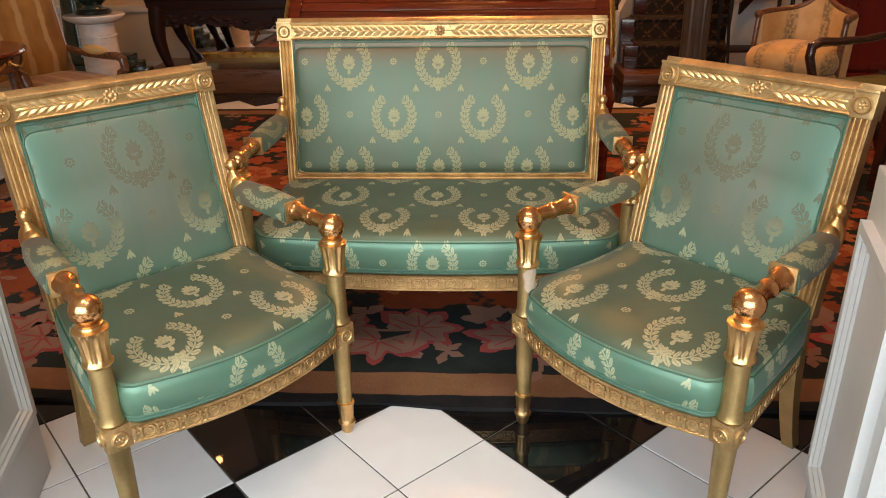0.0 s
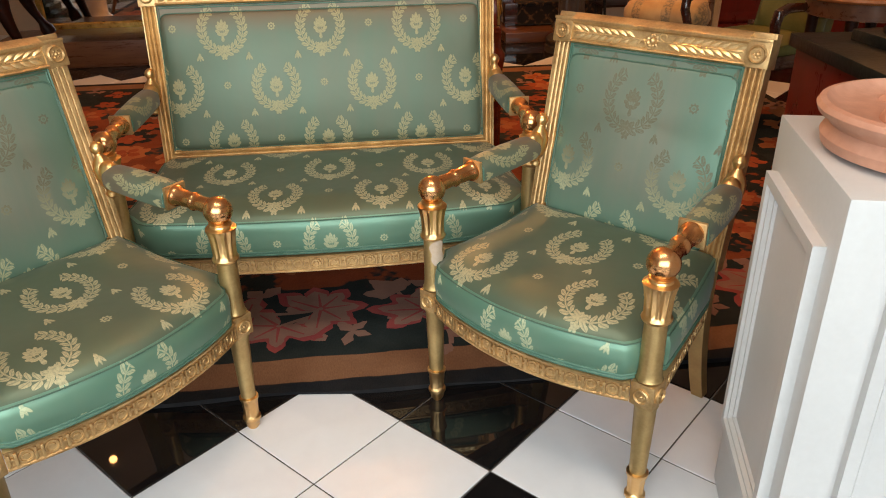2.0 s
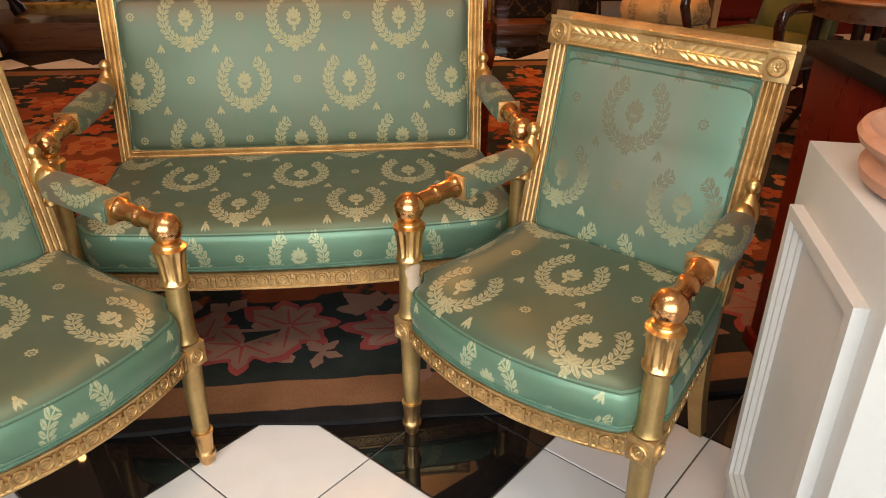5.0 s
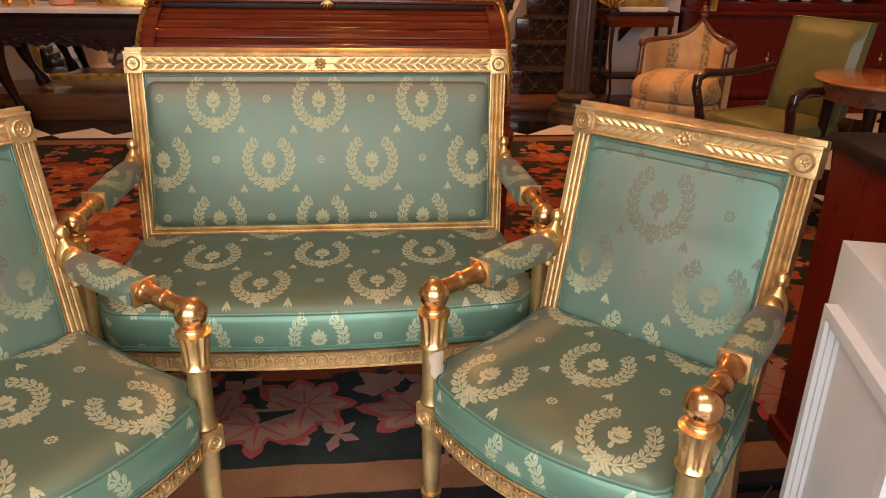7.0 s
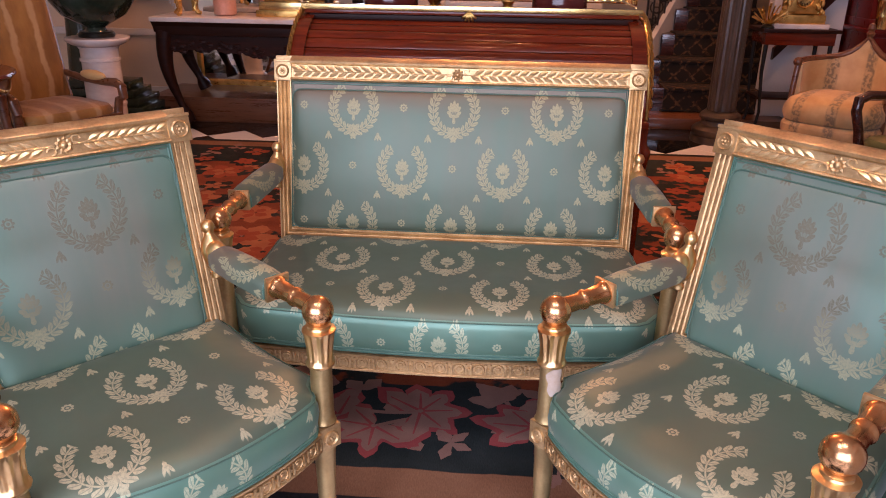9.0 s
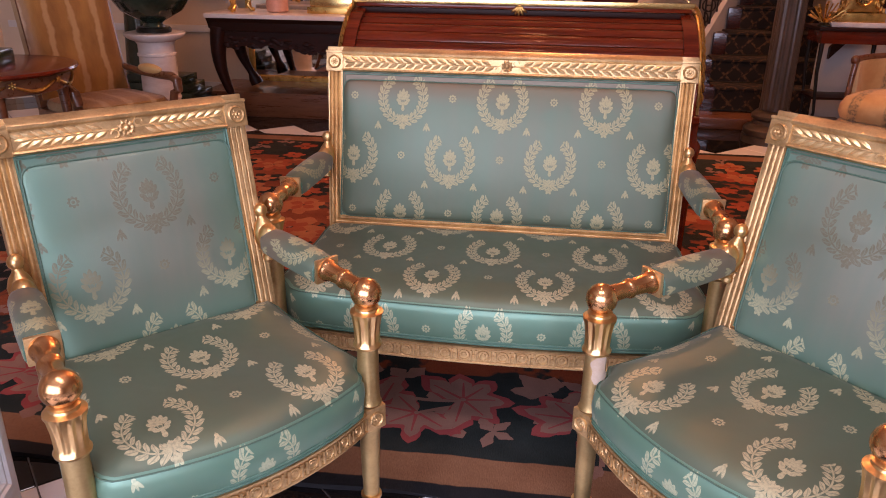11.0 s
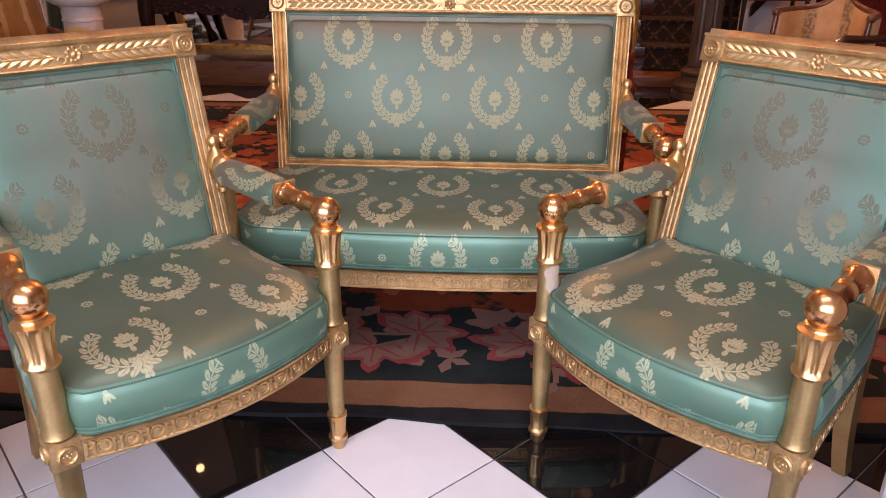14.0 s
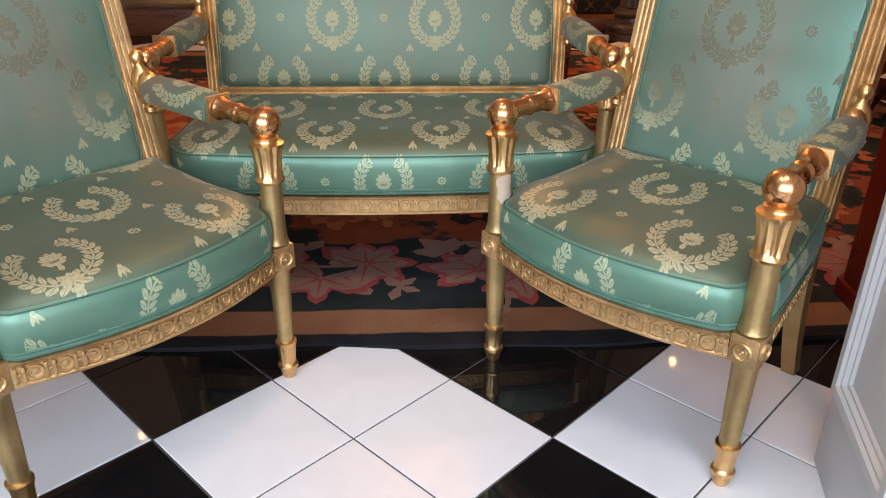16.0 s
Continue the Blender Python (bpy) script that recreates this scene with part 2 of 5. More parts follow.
BROWNW = wood("brown_walnut", (0.075, 0.025, 0.011), (0.17, 0.066, 0.026), 0.3, 0.3)
BRASS = surface("lacquered_brass", (0.62, 0.42, 0.14), (0.85, 0.62, 0.26), 0.22, 1.0, 8, 90, 0.05, 0.001)
ORMOLU = surface("ormolu", (0.42, 0.24, 0.06), (0.85, 0.56, 0.18), 0.3, 1.0, 18, 120, 0.3, 0.003)
YELLOW = surface("yellow_silk", (0.52, 0.30, 0.10), (0.66, 0.43, 0.18), 0.5, 0, 5, 90, 0.2, 0.002)
OLIVE = surface("olive_green_leather", (0.088, 0.094, 0.022), (0.165, 0.155, 0.045), 0.4, 0, 6, 90, 0.2, 0.002)
STONE = surface("grey_stone", (0.034, 0.023, 0.016), (0.078, 0.055, 0.039), 0.32, 0, 6, 50, 0.2, 0.003)
VEINED = surface("veined_marble", (0.55, 0.46, 0.42), (0.78, 0.72, 0.68), 0.22, 0, 4, 18, 0.05, 0.001, (1, 1, 2.2))
GREENST = surface("dark_green_marble", (0.008, 0.016, 0.010), (0.03, 0.045, 0.028), 0.15, 0, 7, 40, 0.05, 0.001)
IRON = surface("black_iron", (0.008, 0.007, 0.006), (0.022, 0.018, 0.015), 0.45, 0.6, 20, 90)
BRONZE = surface("dark_bronze", (0.012, 0.014, 0.012), (0.04, 0.04, 0.034), 0.35, 0.7, 12, 70, 0.3, 0.003)
MAHOG_M = wood("red_mahogany", (0.075, 0.004, 0.002), (0.135, 0.009, 0.004), 0.30, 0.0, (3, 3, 1))
MAHOG_M.node_tree.nodes["Principled BSDF"].inputs["Specular IOR Level"].default_value = 0.25
MAHOG_D = wood("polished_dark_mahogany", (0.022, 0.006, 0.004), (0.06, 0.016, 0.008), 0.22, 0.5)
INLAY = wood("orange_inlay", (0.34, 0.10, 0.03), (0.55, 0.21, 0.07), 0.14, 0.7, (2, 2, 2), 5)
PORPHYRY = surface("red_porphyry", (0.045, 0.007, 0.006), (0.10, 0.018, 0.014), 0.14, 0, 9, 140, 0.05, 0.001)
GESSO = surface("bare_gesso", (0.46, 0.33, 0.23), (0.58, 0.47, 0.38), 0.65, 0, 18, 120, 0.3, 0.001)
MIRROR = surface("silvered_glass", (0.86, 0.86, 0.85), (0.90, 0.90, 0.89), 0.03, 1.0, 3, 30, 0.0, 0.0, rough_var=0.02)


def lattice_carpet():
    m, nt, p = begin("lattice_carpet")
    co = nt.nodes.new("ShaderNodeTexCoord").outputs["Object"]
    sep = nt.nodes.new("ShaderNodeSeparateXYZ")
    nt.links.new(co, sep.inputs[0])
    s = calc(nt, "ADD", sep.outputs[2], sep.outputs[1])
    lines = None
    for sign in (1, -1):
        v = calc(nt, "PINGPONG", calc(nt, "MULTIPLY_ADD", s, sign, sep.outputs[0]), 0.075)
        k = calc(nt, "LESS_THAN", v, 0.014)
        lines = k if lines is None else calc(nt, "MAXIMUM", lines, k)
    worn = ramp(nt, grain(nt, 40, 3, co), 0.42, 0.62)
    c = blend(nt, calc(nt, "MULTIPLY", lines, worn), rgb(0.007, 0.005, 0.005), rgb(0.11, 0.055, 0.022))
    nt.links.new(c, p.inputs["Base Color"])
    p.inputs["Roughness"].default_value = 0.95
    relief(nt, p, grain(nt, 300, 2, co), 0.4, 0.003)
    return m


STAIRCARPET = lattice_carpet()


# ---- shapes ----
def part(name, bm, material, parent=None, label="", smooth=True):
    me = bpy.data.meshes.new(name)
    bmesh.ops.recalc_face_normals(bm, faces=bm.faces)
    bm.to_mesh(me)
    bm.free()
    for mt in material if isinstance(material, (list, tuple)) else (material,):
        me.materials.append(mt)
    if smooth:
        me.shade_smooth()
        me.set_sharp_from_angle(angle=radians(38))
    ob = new(name, me)
    ob.parent = parent
    if label:
        ob["label"] = label
    return ob


def piece(name, me, parent, m):
    """One more object on a shared mesh."""
    ob = new(name, me)
    ob.parent = parent
    ob.matrix_basis = m
    return ob


def shared(bm, name, material):
    me = bpy.data.meshes.new(name)
    bmesh.ops.recalc_face_normals(bm, faces=bm.faces)
    bm.to_mesh(me)
    bm.free()
    me.materials.append(material)
    me.shade_smooth()
    me.set_sharp_from_angle(angle=radians(45))
    return me


def thing(name, m, label, category, group="", kind=""):
    ob = new(name)
    ob.empty_display_size = 0.05
    ob.matrix_basis = m
    return tagged(ob, label, category, group, kind)


def B():
    return bmesh.new()


def box(bm, x0, x1, y0, y1, z0, z1, m=None, bevel=0.0):
    vs = [bm.verts.new((x, y, z)) for x in (x0, x1) for y in (y0, y1) for z in (z0, z1)]
    fs = [bm.faces.new([vs[i] for i in f]) for f in ((0, 1, 3, 2), (4, 6, 7, 5), (0, 4, 5, 1), (2, 3, 7, 6), (0, 2, 6, 4), (1, 5, 7, 3))]
    if bevel:
        out = bmesh.ops.bevel(bm, geom=list({e for f in fs for e in f.edges}), offset=bevel, segments=2, affect="EDGES", profile=0.6)
        vs = list({v for v in out["verts"]} | {v for v in vs if v.is_valid})
    if m is not None:
        bmesh.ops.transform(bm, matrix=m, verts=vs)
    return bm


def lathe(bm, prof, seg=24, m=None, flutes=0, depth=0.0, z0=-9, z1=9, cap=True):
    """A turned solid from (radius, height) pairs; grooved between z0 and z1."""
    rings = []
    for r, z in prof:
        ring = []
        for k in range(seg):
            a = 2 * math.pi * k / seg
            q = r * (1 - depth * (0.5 - 0.5 * math.cos(flutes * a))) if flutes and z0 <= z <= z1 else r
            p = Vector((q * math.cos(a), q * math.sin(a), z))
            ring.append(bm.verts.new(m @ p if m is not None else p))
        rings.append(ring)
    skin(bm, rings, True)
    if cap:
        for ring in (rings[0], rings[-1]):
            bm.faces.new(ring)
    return bm


def skin(bm, rings, closed):
    faces = []
    for a, b in zip(rings, rings[1:]):
        n = len(a)
        for k in range(n if closed else n - 1):
            j = (k + 1) % n
            faces.append(bm.faces.new((a[k], a[j], b[j], b[k])))
    return faces


def loft(bm, rings, closed=True, caps=True):
    vr = [[bm.verts.new(p) for p in ring] for ring in rings]
    skin(bm, vr, closed)
    if caps:
        bm.faces.new(vr[0])
        bm.faces.new(vr[-1])
    return bm


def tube(bm, pts, radius, seg=8, closed=False, caps=True):
    """A round bar along points; radius is a number or one for each point."""
    pts = [Vector(p) for p in pts]
    n = len(pts)
    rings, side = [], None
    for i, p in enumerate(pts):
        a = pts[(i - 1) % n] if closed or i else p
        b = pts[(i + 1) % n] if closed or i < n - 1 else p
        d = (b - a).normalized()
        if side is None:
            side = d.orthogonal().normalized()
        side = (side - d * side.dot(d)).normalized()
        up = d.cross(side)
        r = radius[i] if isinstance(radius, (list, tuple)) else radius
        rings.append([bm.verts.new(p + r * (math.cos(2 * math.pi * k / seg) * side + math.sin(2 * math.pi * k / seg) * up)) for k in range(seg)])
    if closed:
        rings.append(rings[0])
    skin(bm, rings, True)
    if caps and not closed:
        bm.faces.new(rings[0])
        bm.faces.new(rings[-1])
    return bm


def along(a, b):
    """The pose at a whose z axis points to b."""
    a, b = Vector(a), Vector(b)
    return Matrix.Translation(a) @ (b - a).to_track_quat("Z", "Y").to_matrix().to_4x4()


def frame_axes(o, x, y, z):
    m = Matrix((x, y, z)).transposed().to_4x4()
    m.translation = o
    return m


def leaf_mesh(name, material, length=0.03, width=0.012, rise=0.004):
    """A carved almond-shaped leaf along x, with a midrib."""
    bm = B()
    mid, lo, hi = [], [], []
    for k in range(6):
        f = k / 5
        w = width / 2 * math.sin(math.pi * min(1, f * 0.92 + 0.06)) ** 0.8
        h = rise * math.sin(math.pi * (0.12 + 0.8 * f))
        mid.append(bm.verts.new((length * f, 0, h)))
        lo.append(bm.verts.new((length * f, -w, h * 0.15)))
        hi.append(bm.verts.new((length * f, w, h * 0.15)))
    skin(bm, [lo, mid, hi], False)
    return shared(bm, name, material)


def roundel_mesh(name, material, r):
    bm = B()
    lathe(bm, [(r, 0), (r, 0.12 * r), (0.94 * r, 0.20 * r), (0.80 * r, 0.20 * r), (0.74 * r, 0.03 * r), (0.50 * r, 0.02 * r), (0.43 * r, 0.15 * r), (0.15 * r, 0.19 * r)], 14)
    return shared(bm, name, material)


def fret_mesh(name, material, h, w):
    bm = B()
    for x in (-0.5, 0.18):
        box(bm, x * w, (x + 0.32) * w, -h / 2, h / 2, 0, 0.005, bevel=0.0015)
    box(bm, -0.2 * w, 0.2 * w, -0.12 * h, 0.12 * h, 0, 0.004, bevel=0.001)
    return shared(bm, name, material)


def flower(bm, m, r, n=8):
    """A carved flower: a boss in a ring of petals, facing the pose's z."""
    lathe(bm, [(0.34 * r, 0), (0.34 * r, 0.25 * r), (0.2 * r, 0.42 * r), (0.04 * r, 0.46 * r)], 10, m)
    for k in range(n):
        q = m @ Matrix.Rotation(2 * math.pi * k / n, 4, "Z")
        pts = [(0.25, -0.10, 0.1), (0.25, 0.10, 0.1), (0.62, 0.24, 0.16), (0.95, 0.0, 0.08), (0.62, -0.24, 0.16)]
        c = bm.verts.new(q @ Vector((0.6 * r, 0, 0.3 * r)))
        vs = [bm.verts.new(q @ Vector((x * r, y * r, z * r))) for x, y, z in pts]
        for i in range(5):
            bm.faces.new((vs[i], vs[(i + 1) % 5], c))


def reeded(width, back, n=3, lip=0.004):
    """Section of a grooved frame moulding: across, and out of the face."""
    pts = [(-width / 2, -back), (-width / 2, 0.0), (-width / 2 + lip, 0.0)]
    pitch = (width - 2 * lip) / n
    for k in range(n):
        x0 = -width / 2 + lip + k * pitch
        for j in range(1, 6):
            f = j / 6
            pts.append((x0 + pitch * (0.08 + 0.84 * f), -0.0085 * math.sin(math.pi * f) ** 0.7))
        pts.append((x0 + pitch * 0.99, 0.0))
    return pts + [(width / 2, 0.0), (width / 2, -back)]


def uv_of(ob, where):
    """Cloth coordinates in metres, from a function of the vertex."""
    me = ob.data
    layer = me.uv_layers.new(name="cloth")
    co = [where(v) for v in me.vertices]
    for lp in me.loops:
        layer.data[lp.index].uv = co[lp.vertex_index]


def loft_frame(x0, x1, z0, z1, w, y0, y1):
    """A flat rectangular frame, its face towards -y, with a stepped edge."""
    bm = bmesh.new()
    sect = [(0, y1), (0, y0), (w * 0.6, y0), (w * 0.75, y0 + 0.35 * (y1 - y0)), (w, y0 + 0.5 * (y1 - y0)), (w, y1)]
    loops = []
    for (x, z), (ux, uz) in (((x0, z0), (1, 1)), ((x1, z0), (-1, 1)), ((x1, z1), (-1, -1)), ((x0, z1), (1, -1))):
        loops.append([bm.verts.new((x + a * ux, y, z + a * uz)) for a, y in sect])
    skin(bm, loops + [loops[0]], True)
    return bm


# ---- the setting ----
def wall(name, x0, x1, y0, y1, z0, z1, material, label, holes=()):
    """A straight wall with openings (along its length, and heights)."""
    bm = B()
    longx = x1 - x0 > y1 - y0
    a0, a1 = (x0, x1) if longx else (y0, y1)
    cuts = sorted(holes)
    runs, at = [], a0
    for h0, h1, s0, s1 in cuts:
        runs += [(at, h0, z0, z1), (h0, h1, z0, s0), (h0, h1, s1, z1)]
        at = h1
    runs.append((at, a1, z0, z1))
    for b0, b1, c0, c1 in runs:
        if b1 - b0 > 0.001 and c1 - c0 > 0.001:
            box(bm, *((b0, b1, y0, y1) if longx else (x0, x1, b0, b1)), c0, c1)
    return tagged(part(name, bm, material, smooth=False), label, "wall", kind="structure")


wall("wall_south", -5.0, 5.0, -1.7, -1.5, 0, 3.2, WALLP, "cream plastered front wall with a wide shop window", [(-2.9, 1.6, 0.3, 2.95)])
wall("wall_north", -5.0, 5.0, 9.6, 9.8, 0, 3.2, WALLP, "cream plastered wall at the back of the shop")
wall("wall_west", -5.2, -5.0, -1.7, 9.8, 0, 3.2, WALLP, "cream plastered side wall of the shop")
wall("wall_east", 5.0, 5.2, -1.7, 9.8, 0, 3.2, WALLP, "cream plastered side wall of the shop")
bm = box(B(), -5.2, 5.2, -1.7, 9.8, 3.2, 3.35)
tagged(part("ceiling", bm, CEIL, smooth=False), "plain cream plaster ceiling", "ceiling", kind="structure")
bm = box(B(), -30, 30, -40, -1.7, -0.15, -0.02)
tagged(part("pavement", bm, STONE, smooth=False), "grey stone pavement outside the shop window", "pavement", kind="structure")
floor = tagged(part("floor", box(B(), -5.0, 5.0, -1.7, 9.8, -0.12, -0.003), GROUT, smooth=False), "polished black and white marble chequered floor", "floor", kind="structure")

# ---- empire seats ----
def gilt_seat(name, m, label, category, group, hx, depth, bow, ball, base, high, bx, rail, seat, leaves, roundels, side_roundels, wreath_u, wreath_s, taper, cloth, puff):
    """An empire armchair or settee; its front posts stand at x = -hx and hx, y = 0, its back at y = depth."""
    top = thing(name, m, label, category, group)
    lean = radians(12.0)
    S, N = Vector((0, math.sin(lean), math.cos(lean))), Vector((0, -math.cos(lean), math.sin(lean)))
    X = Vector((1, 0, 0))
    at = lambda x, s, d: Vector((0, depth, base)) + X * x + S * s + N * d
    back_pose = lambda x, s, d, turn=0.0: frame_axes(at(x, s, d), X, S, N) @ Matrix.Rotation(turn, 4, "Z")
    r0, r1 = rail
    front = lambda x: -bow * (1 - (x / hx) ** 2)

    # legs, posts and finials
    for sx in (-1, 1):
        px = sx * hx
        here = Matrix.Translation((px, 0, 0))
        bm = lathe(B(), [(0.0185, 0.10), (0.0215, 0.19), (0.024, r0 - 0.012), (0.027, r0 - 0.008), (0.027, r0)], 24, here)
        part("front_leg", bm, DULL, top)
        bm = lathe(B(), [(0.012, 0.0), (0.017, 0.008), (0.0195, 0.026), (0.0235, 0.030), (0.0235, 0.037), (0.019, 0.041), (0.019, 0.045), (0.0215, 0.085), (0.0245, 0.094), (0.0245, 0.10), (0.018, 0.102)], 32, here, 8, 0.14, 0.042, 0.086)
        part("foot_cap", bm, GOLD, top, "burnished fluted foot cap")
        bm = box(B(), px - 0.027, px + 0.027, -0.027, 0.027, r0 - 0.003, r1 + 0.004, bevel=0.003)
        for turn in (0, sx * 90):
            q = Matrix.Translation((px, 0, (r0 + r1) / 2)) @ Matrix.Rotation(radians(turn), 4, "Z") @ Matrix.Translation((0, -0.027, 0)) @ Matrix.Rotation(radians(90), 4, "X")
            lathe(bm, [(0.0185, 0), (0.0185, 0.004), (0.0155, 0.006), (0.013, 0.002)], 20, q)
            flower(bm, q, 0.0115, 6)
        part("corner_block", bm, GILT, top, "square block carved with a rosette")
        c0 = ball - 0.125
        bm = lathe(B(), [(0.0265, r1 + 0.006), (0.029, r1 + 0.010), (0.026, r1 + 0.016), (0.0245, r1 + 0.03), (0.0235, c0)], 24, here)
        part("arm_post", bm, DULL, top)
        bm = lathe(B(), [(0.025, c0 - 0.004), (0.0305, c0), (0.0318, c0 + 0.005), (0.0285, c0 + 0.011), (0.0278, c0 + 0.016), (0.0288, c0 + 0.045), (0.0325, c0 + 0.070), (0.0362, c0 + 0.079), (0.0355, c0 + 0.083), (0.025, c0 + 0.087), (0.0235, c0 + 0.091), (0.026, c0 + 0.095), (0.020, c0 + 0.099)], 60, here, 12, 0.13, c0 + 0.014, c0 + 0.081)
        part("capital", bm, GOLD, top, "fluted gilt capital")
        prof = [(0.0335 * math.sin(a), ball - 0.0335 * math.cos(a)) for a in [0.55 + 0.16 * k for k in range(17)]]
        part("ball_finial", lathe(B(), prof, 28, here), COPPERY, top, "burnished copper-gold ball")
        # arm: collar behind the ball, padded rest, bracket on the back
        s_arm = (ball + 0.03 - base) / math.cos(lean)
        end = at(sx * (bx - 0.004), s_arm - 0.012, 0.012)
        start = Vector((px, 0.02, ball + 0.004))
        way = (end - start)
        length = way.length
        q = along(start, end)
        k0 = 0.122
        bm = lathe(B(), [(0.0195, 0.0), (0.0190, 0.024), (0.0180, 0.040), (0.0200, 0.050), (0.0222, 0.053), (0.0222, 0.058), (0.0190, 0.061), (0.0196, 0.066), (0.0215, k0 - 0.020), (0.0245, k0 - 0.014), (0.0265, k0 - 0.008), (0.0265, k0 - 0.004), (0.022, k0)], 32, q, 10, 0.08, 0.064, k0 - 0.018)
        part("arm_collar", bm, COPPERY, top, "turned gilt collar")
        side = way.normalized().cross(Vector((0, 0, 1))).normalized()
        up = side.cross(way.normalized()).normalized()
        d = way.normalized()

        def ring(f, w, h, low):
            c = start + d * f
            pts = [c + side * (w * math.cos(a)) + up * (h * math.sin(a)) for a in [math.pi * k / 10 for k in range(11)]]
            return pts + [c - side * w - up * low, c + side * w - up * low]
        bm = B()
        rings = [ring(k0 + 0.004, 0.024, 0.016, 0.014), ring(k0 + 0.006, 0.030, 0.024, 0.022), ring(k0 + 0.016, 0.033, 0.029, 0.025), ring(k0 + 0.04, 0.034, 0.032, 0.025), ring(length * 0.65, 0.035, 0.033, 0.025), ring(length - 0.05, 0.033, 0.029, 0.024), ring(length - 0.025, 0.028, 0.022, 0.020), ring(length - 0.012, 0.020, 0.014, 0.014)]
        loft(bm, rings)
        ob = part("arm_pad", bm, SATIN, top, "padded armrest in green damask")
        uv_of(ob, lambda v: ((v.co - start).dot(side) + math.copysign(max(0.0, 0.030 - (v.co - start).dot(up)), (v.co - start).dot(side)), (v.co - start).dot(d) - 0.5 * (k0 + length) + 0.012))
        part("piping", tube(B(), ring(k0 + 0.008, 0.0312, 0.0258, 0.0235), 0.0018, 6, True), BRAID, ob)
        loft_b = B()
        loft(loft_b, [[start + d * f + side * x - up * y for x, y in ((-0.031, 0.0235), (0.031, 0.0235), (0.025, 0.031), (-0.025, 0.031))] for f in (k0, length * 0.5, length - 0.02)])
        box(loft_b, -0.030, 0.030, -0.029, 0.027, k0 - 0.004, k0 + 0.005, frame_axes(start, side, up, d), 0.002)
        part("arm_rail", loft_b, GILT, top)
        bm = B()
        e = at(sx * (bx - 0.004), s_arm, 0.0)
        prof = [(0.006, -0.075), (0.013, -0.070), (0.014, -0.060), (0.009, -0.053), (0.016, -0.044), (0.024, -0.02), (0.026, 0.004), (0.020, 0.022), (0.011, 0.034), (0.010, 0.04), (0.015, 0.047), (0.0165, 0.056), (0.012, 0.066), (0.004, 0.071)]
        lathe(bm, prof, 20, frame_axes(e + N * 0.012 - S * 0.004, X, -N, S))
        bmesh.ops.create_icosphere(bm, subdivisions=3, radius=1, matrix=frame_axes(e + N * 0.034 - S * 0.012, X, -N, S) @ Matrix.Diagonal((0.024, 0.030, 0.030, 1)))
        part("arm_bracket", bm, GOLD, top, "scrolled gilt bracket with knobs")

    # rails round the seat
    def rail_strip(pts, normals):
        bm = B()
        prof = [(-0.03, r0), (0.0, r0), (0.004, r0 + 0.003), (0.004, r0 + 0.007), (0.0, r0 + 0.010), (0.0, r1 - 0.010), (0.004, r1 - 0.007), (0.005, r1 - 0.002), (0.0, r1), (-0.03, r1)]
        loft(bm, [[Vector((p[0] + n[0] * o, p[1] + n[1] * o, z)) for o, z in prof] for p, n in zip(pts, normals)])
        return bm

    hr = (r1 - r0) / 2 - 0.011
    ring_me = roundel_mesh("roundel", GILT, hr)
    fret_me = fret_mesh("fret", GILT, 2 * hr, 0.019)
    edge = hx - 0.027
    xs = [-edge + 2 * edge * k / 32 for k in range(33)]
    nrm = lambda x: Vector((2 * bow * x / hx ** 2, -1, 0)).normalized()
    ob = part("front_rail", rail_strip([(x, front(x) - 0.016) for x in xs], [nrm(x) for x in xs]), GILT, top, "bowed front rail carved with roundels")
    n2 = roundels * 2 + 1
    for k in range(n2):
        x = -edge + 2 * edge * (k + 0.5) / n2
        n = nrm(x)
        o = Vector((x, front(x) - 0.016, (r0 + r1) / 2)) + n * 0.001
        z = Vector((0, 0, 1))
        piece("roundel" if k % 2 else "fret", ring_me if k % 2 else fret_me, ob, frame_axes(o, z.cross(n), z, n))
    for sx in (-1, 1):
        a, b = Vector((sx * hx, 0.03, 0)), Vector((sx * (bx - 0.02), depth + 0.01, 0))
        d = (b - a).normalized()
        n = Vector((d.y, -d.x, 0)) * sx
        ob = part("side_rail", rail_strip([a + n * 0.016, b + n * 0.004], [n, n]), GILT, top)
        n2 = side_roundels * 2 + 1
        for k in range(n2):
            o = a.lerp(b, (k + 0.5) / n2) + n * (0.017 - 0.012 * (k + 0.5) / n2) + Vector((0, 0, (r0 + r1) / 2))
            z = Vector((0, 0, 1))
            piece("roundel" if k % 2 else "fret", ring_me if k % 2 else fret_me, ob, frame_axes(o, z.cross(n), z, n))
        # sabre leg at the back
        bm = B()
        rings = []
        for k in range(9):
            f = k / 8
            z = base * (1 - f)
            y = depth + 0.012 + 0.105 * max(0.0, f) ** 1.9
            x = sx * (bx - 0.03 - 0.006 * f)
            w, t = 0.022 - 0.006 * f, 0.020 - 0.004 * f
            rings.append([Vector((x - w, y - t, z)), Vector((x + w, y - t, z)), Vector((x + w, y + t, z)), Vector((x - w, y + t, z))])
        loft(bm, rings)
        part("back_leg", bm, DULL, top, "outcurved gilt back leg")
    part("back_rail", box(B(), -bx + 0.04, bx - 0.04, depth - 0.006, depth + 0.022, r0, r1, bevel=0.002), DULL, top)

    # back frame with grooved mouldings
    w = 0.046
    X0, X1 = bx - w / 2, bx - w / 2 - taper
    s0, s1 = w / 2, high - 0.062
    path = [((-X0, s1), (1, 0)), ((-X1, s0), (1, 1)), ((X1, s0), (-1, 1)), ((X0, s1), (-1, 0))]
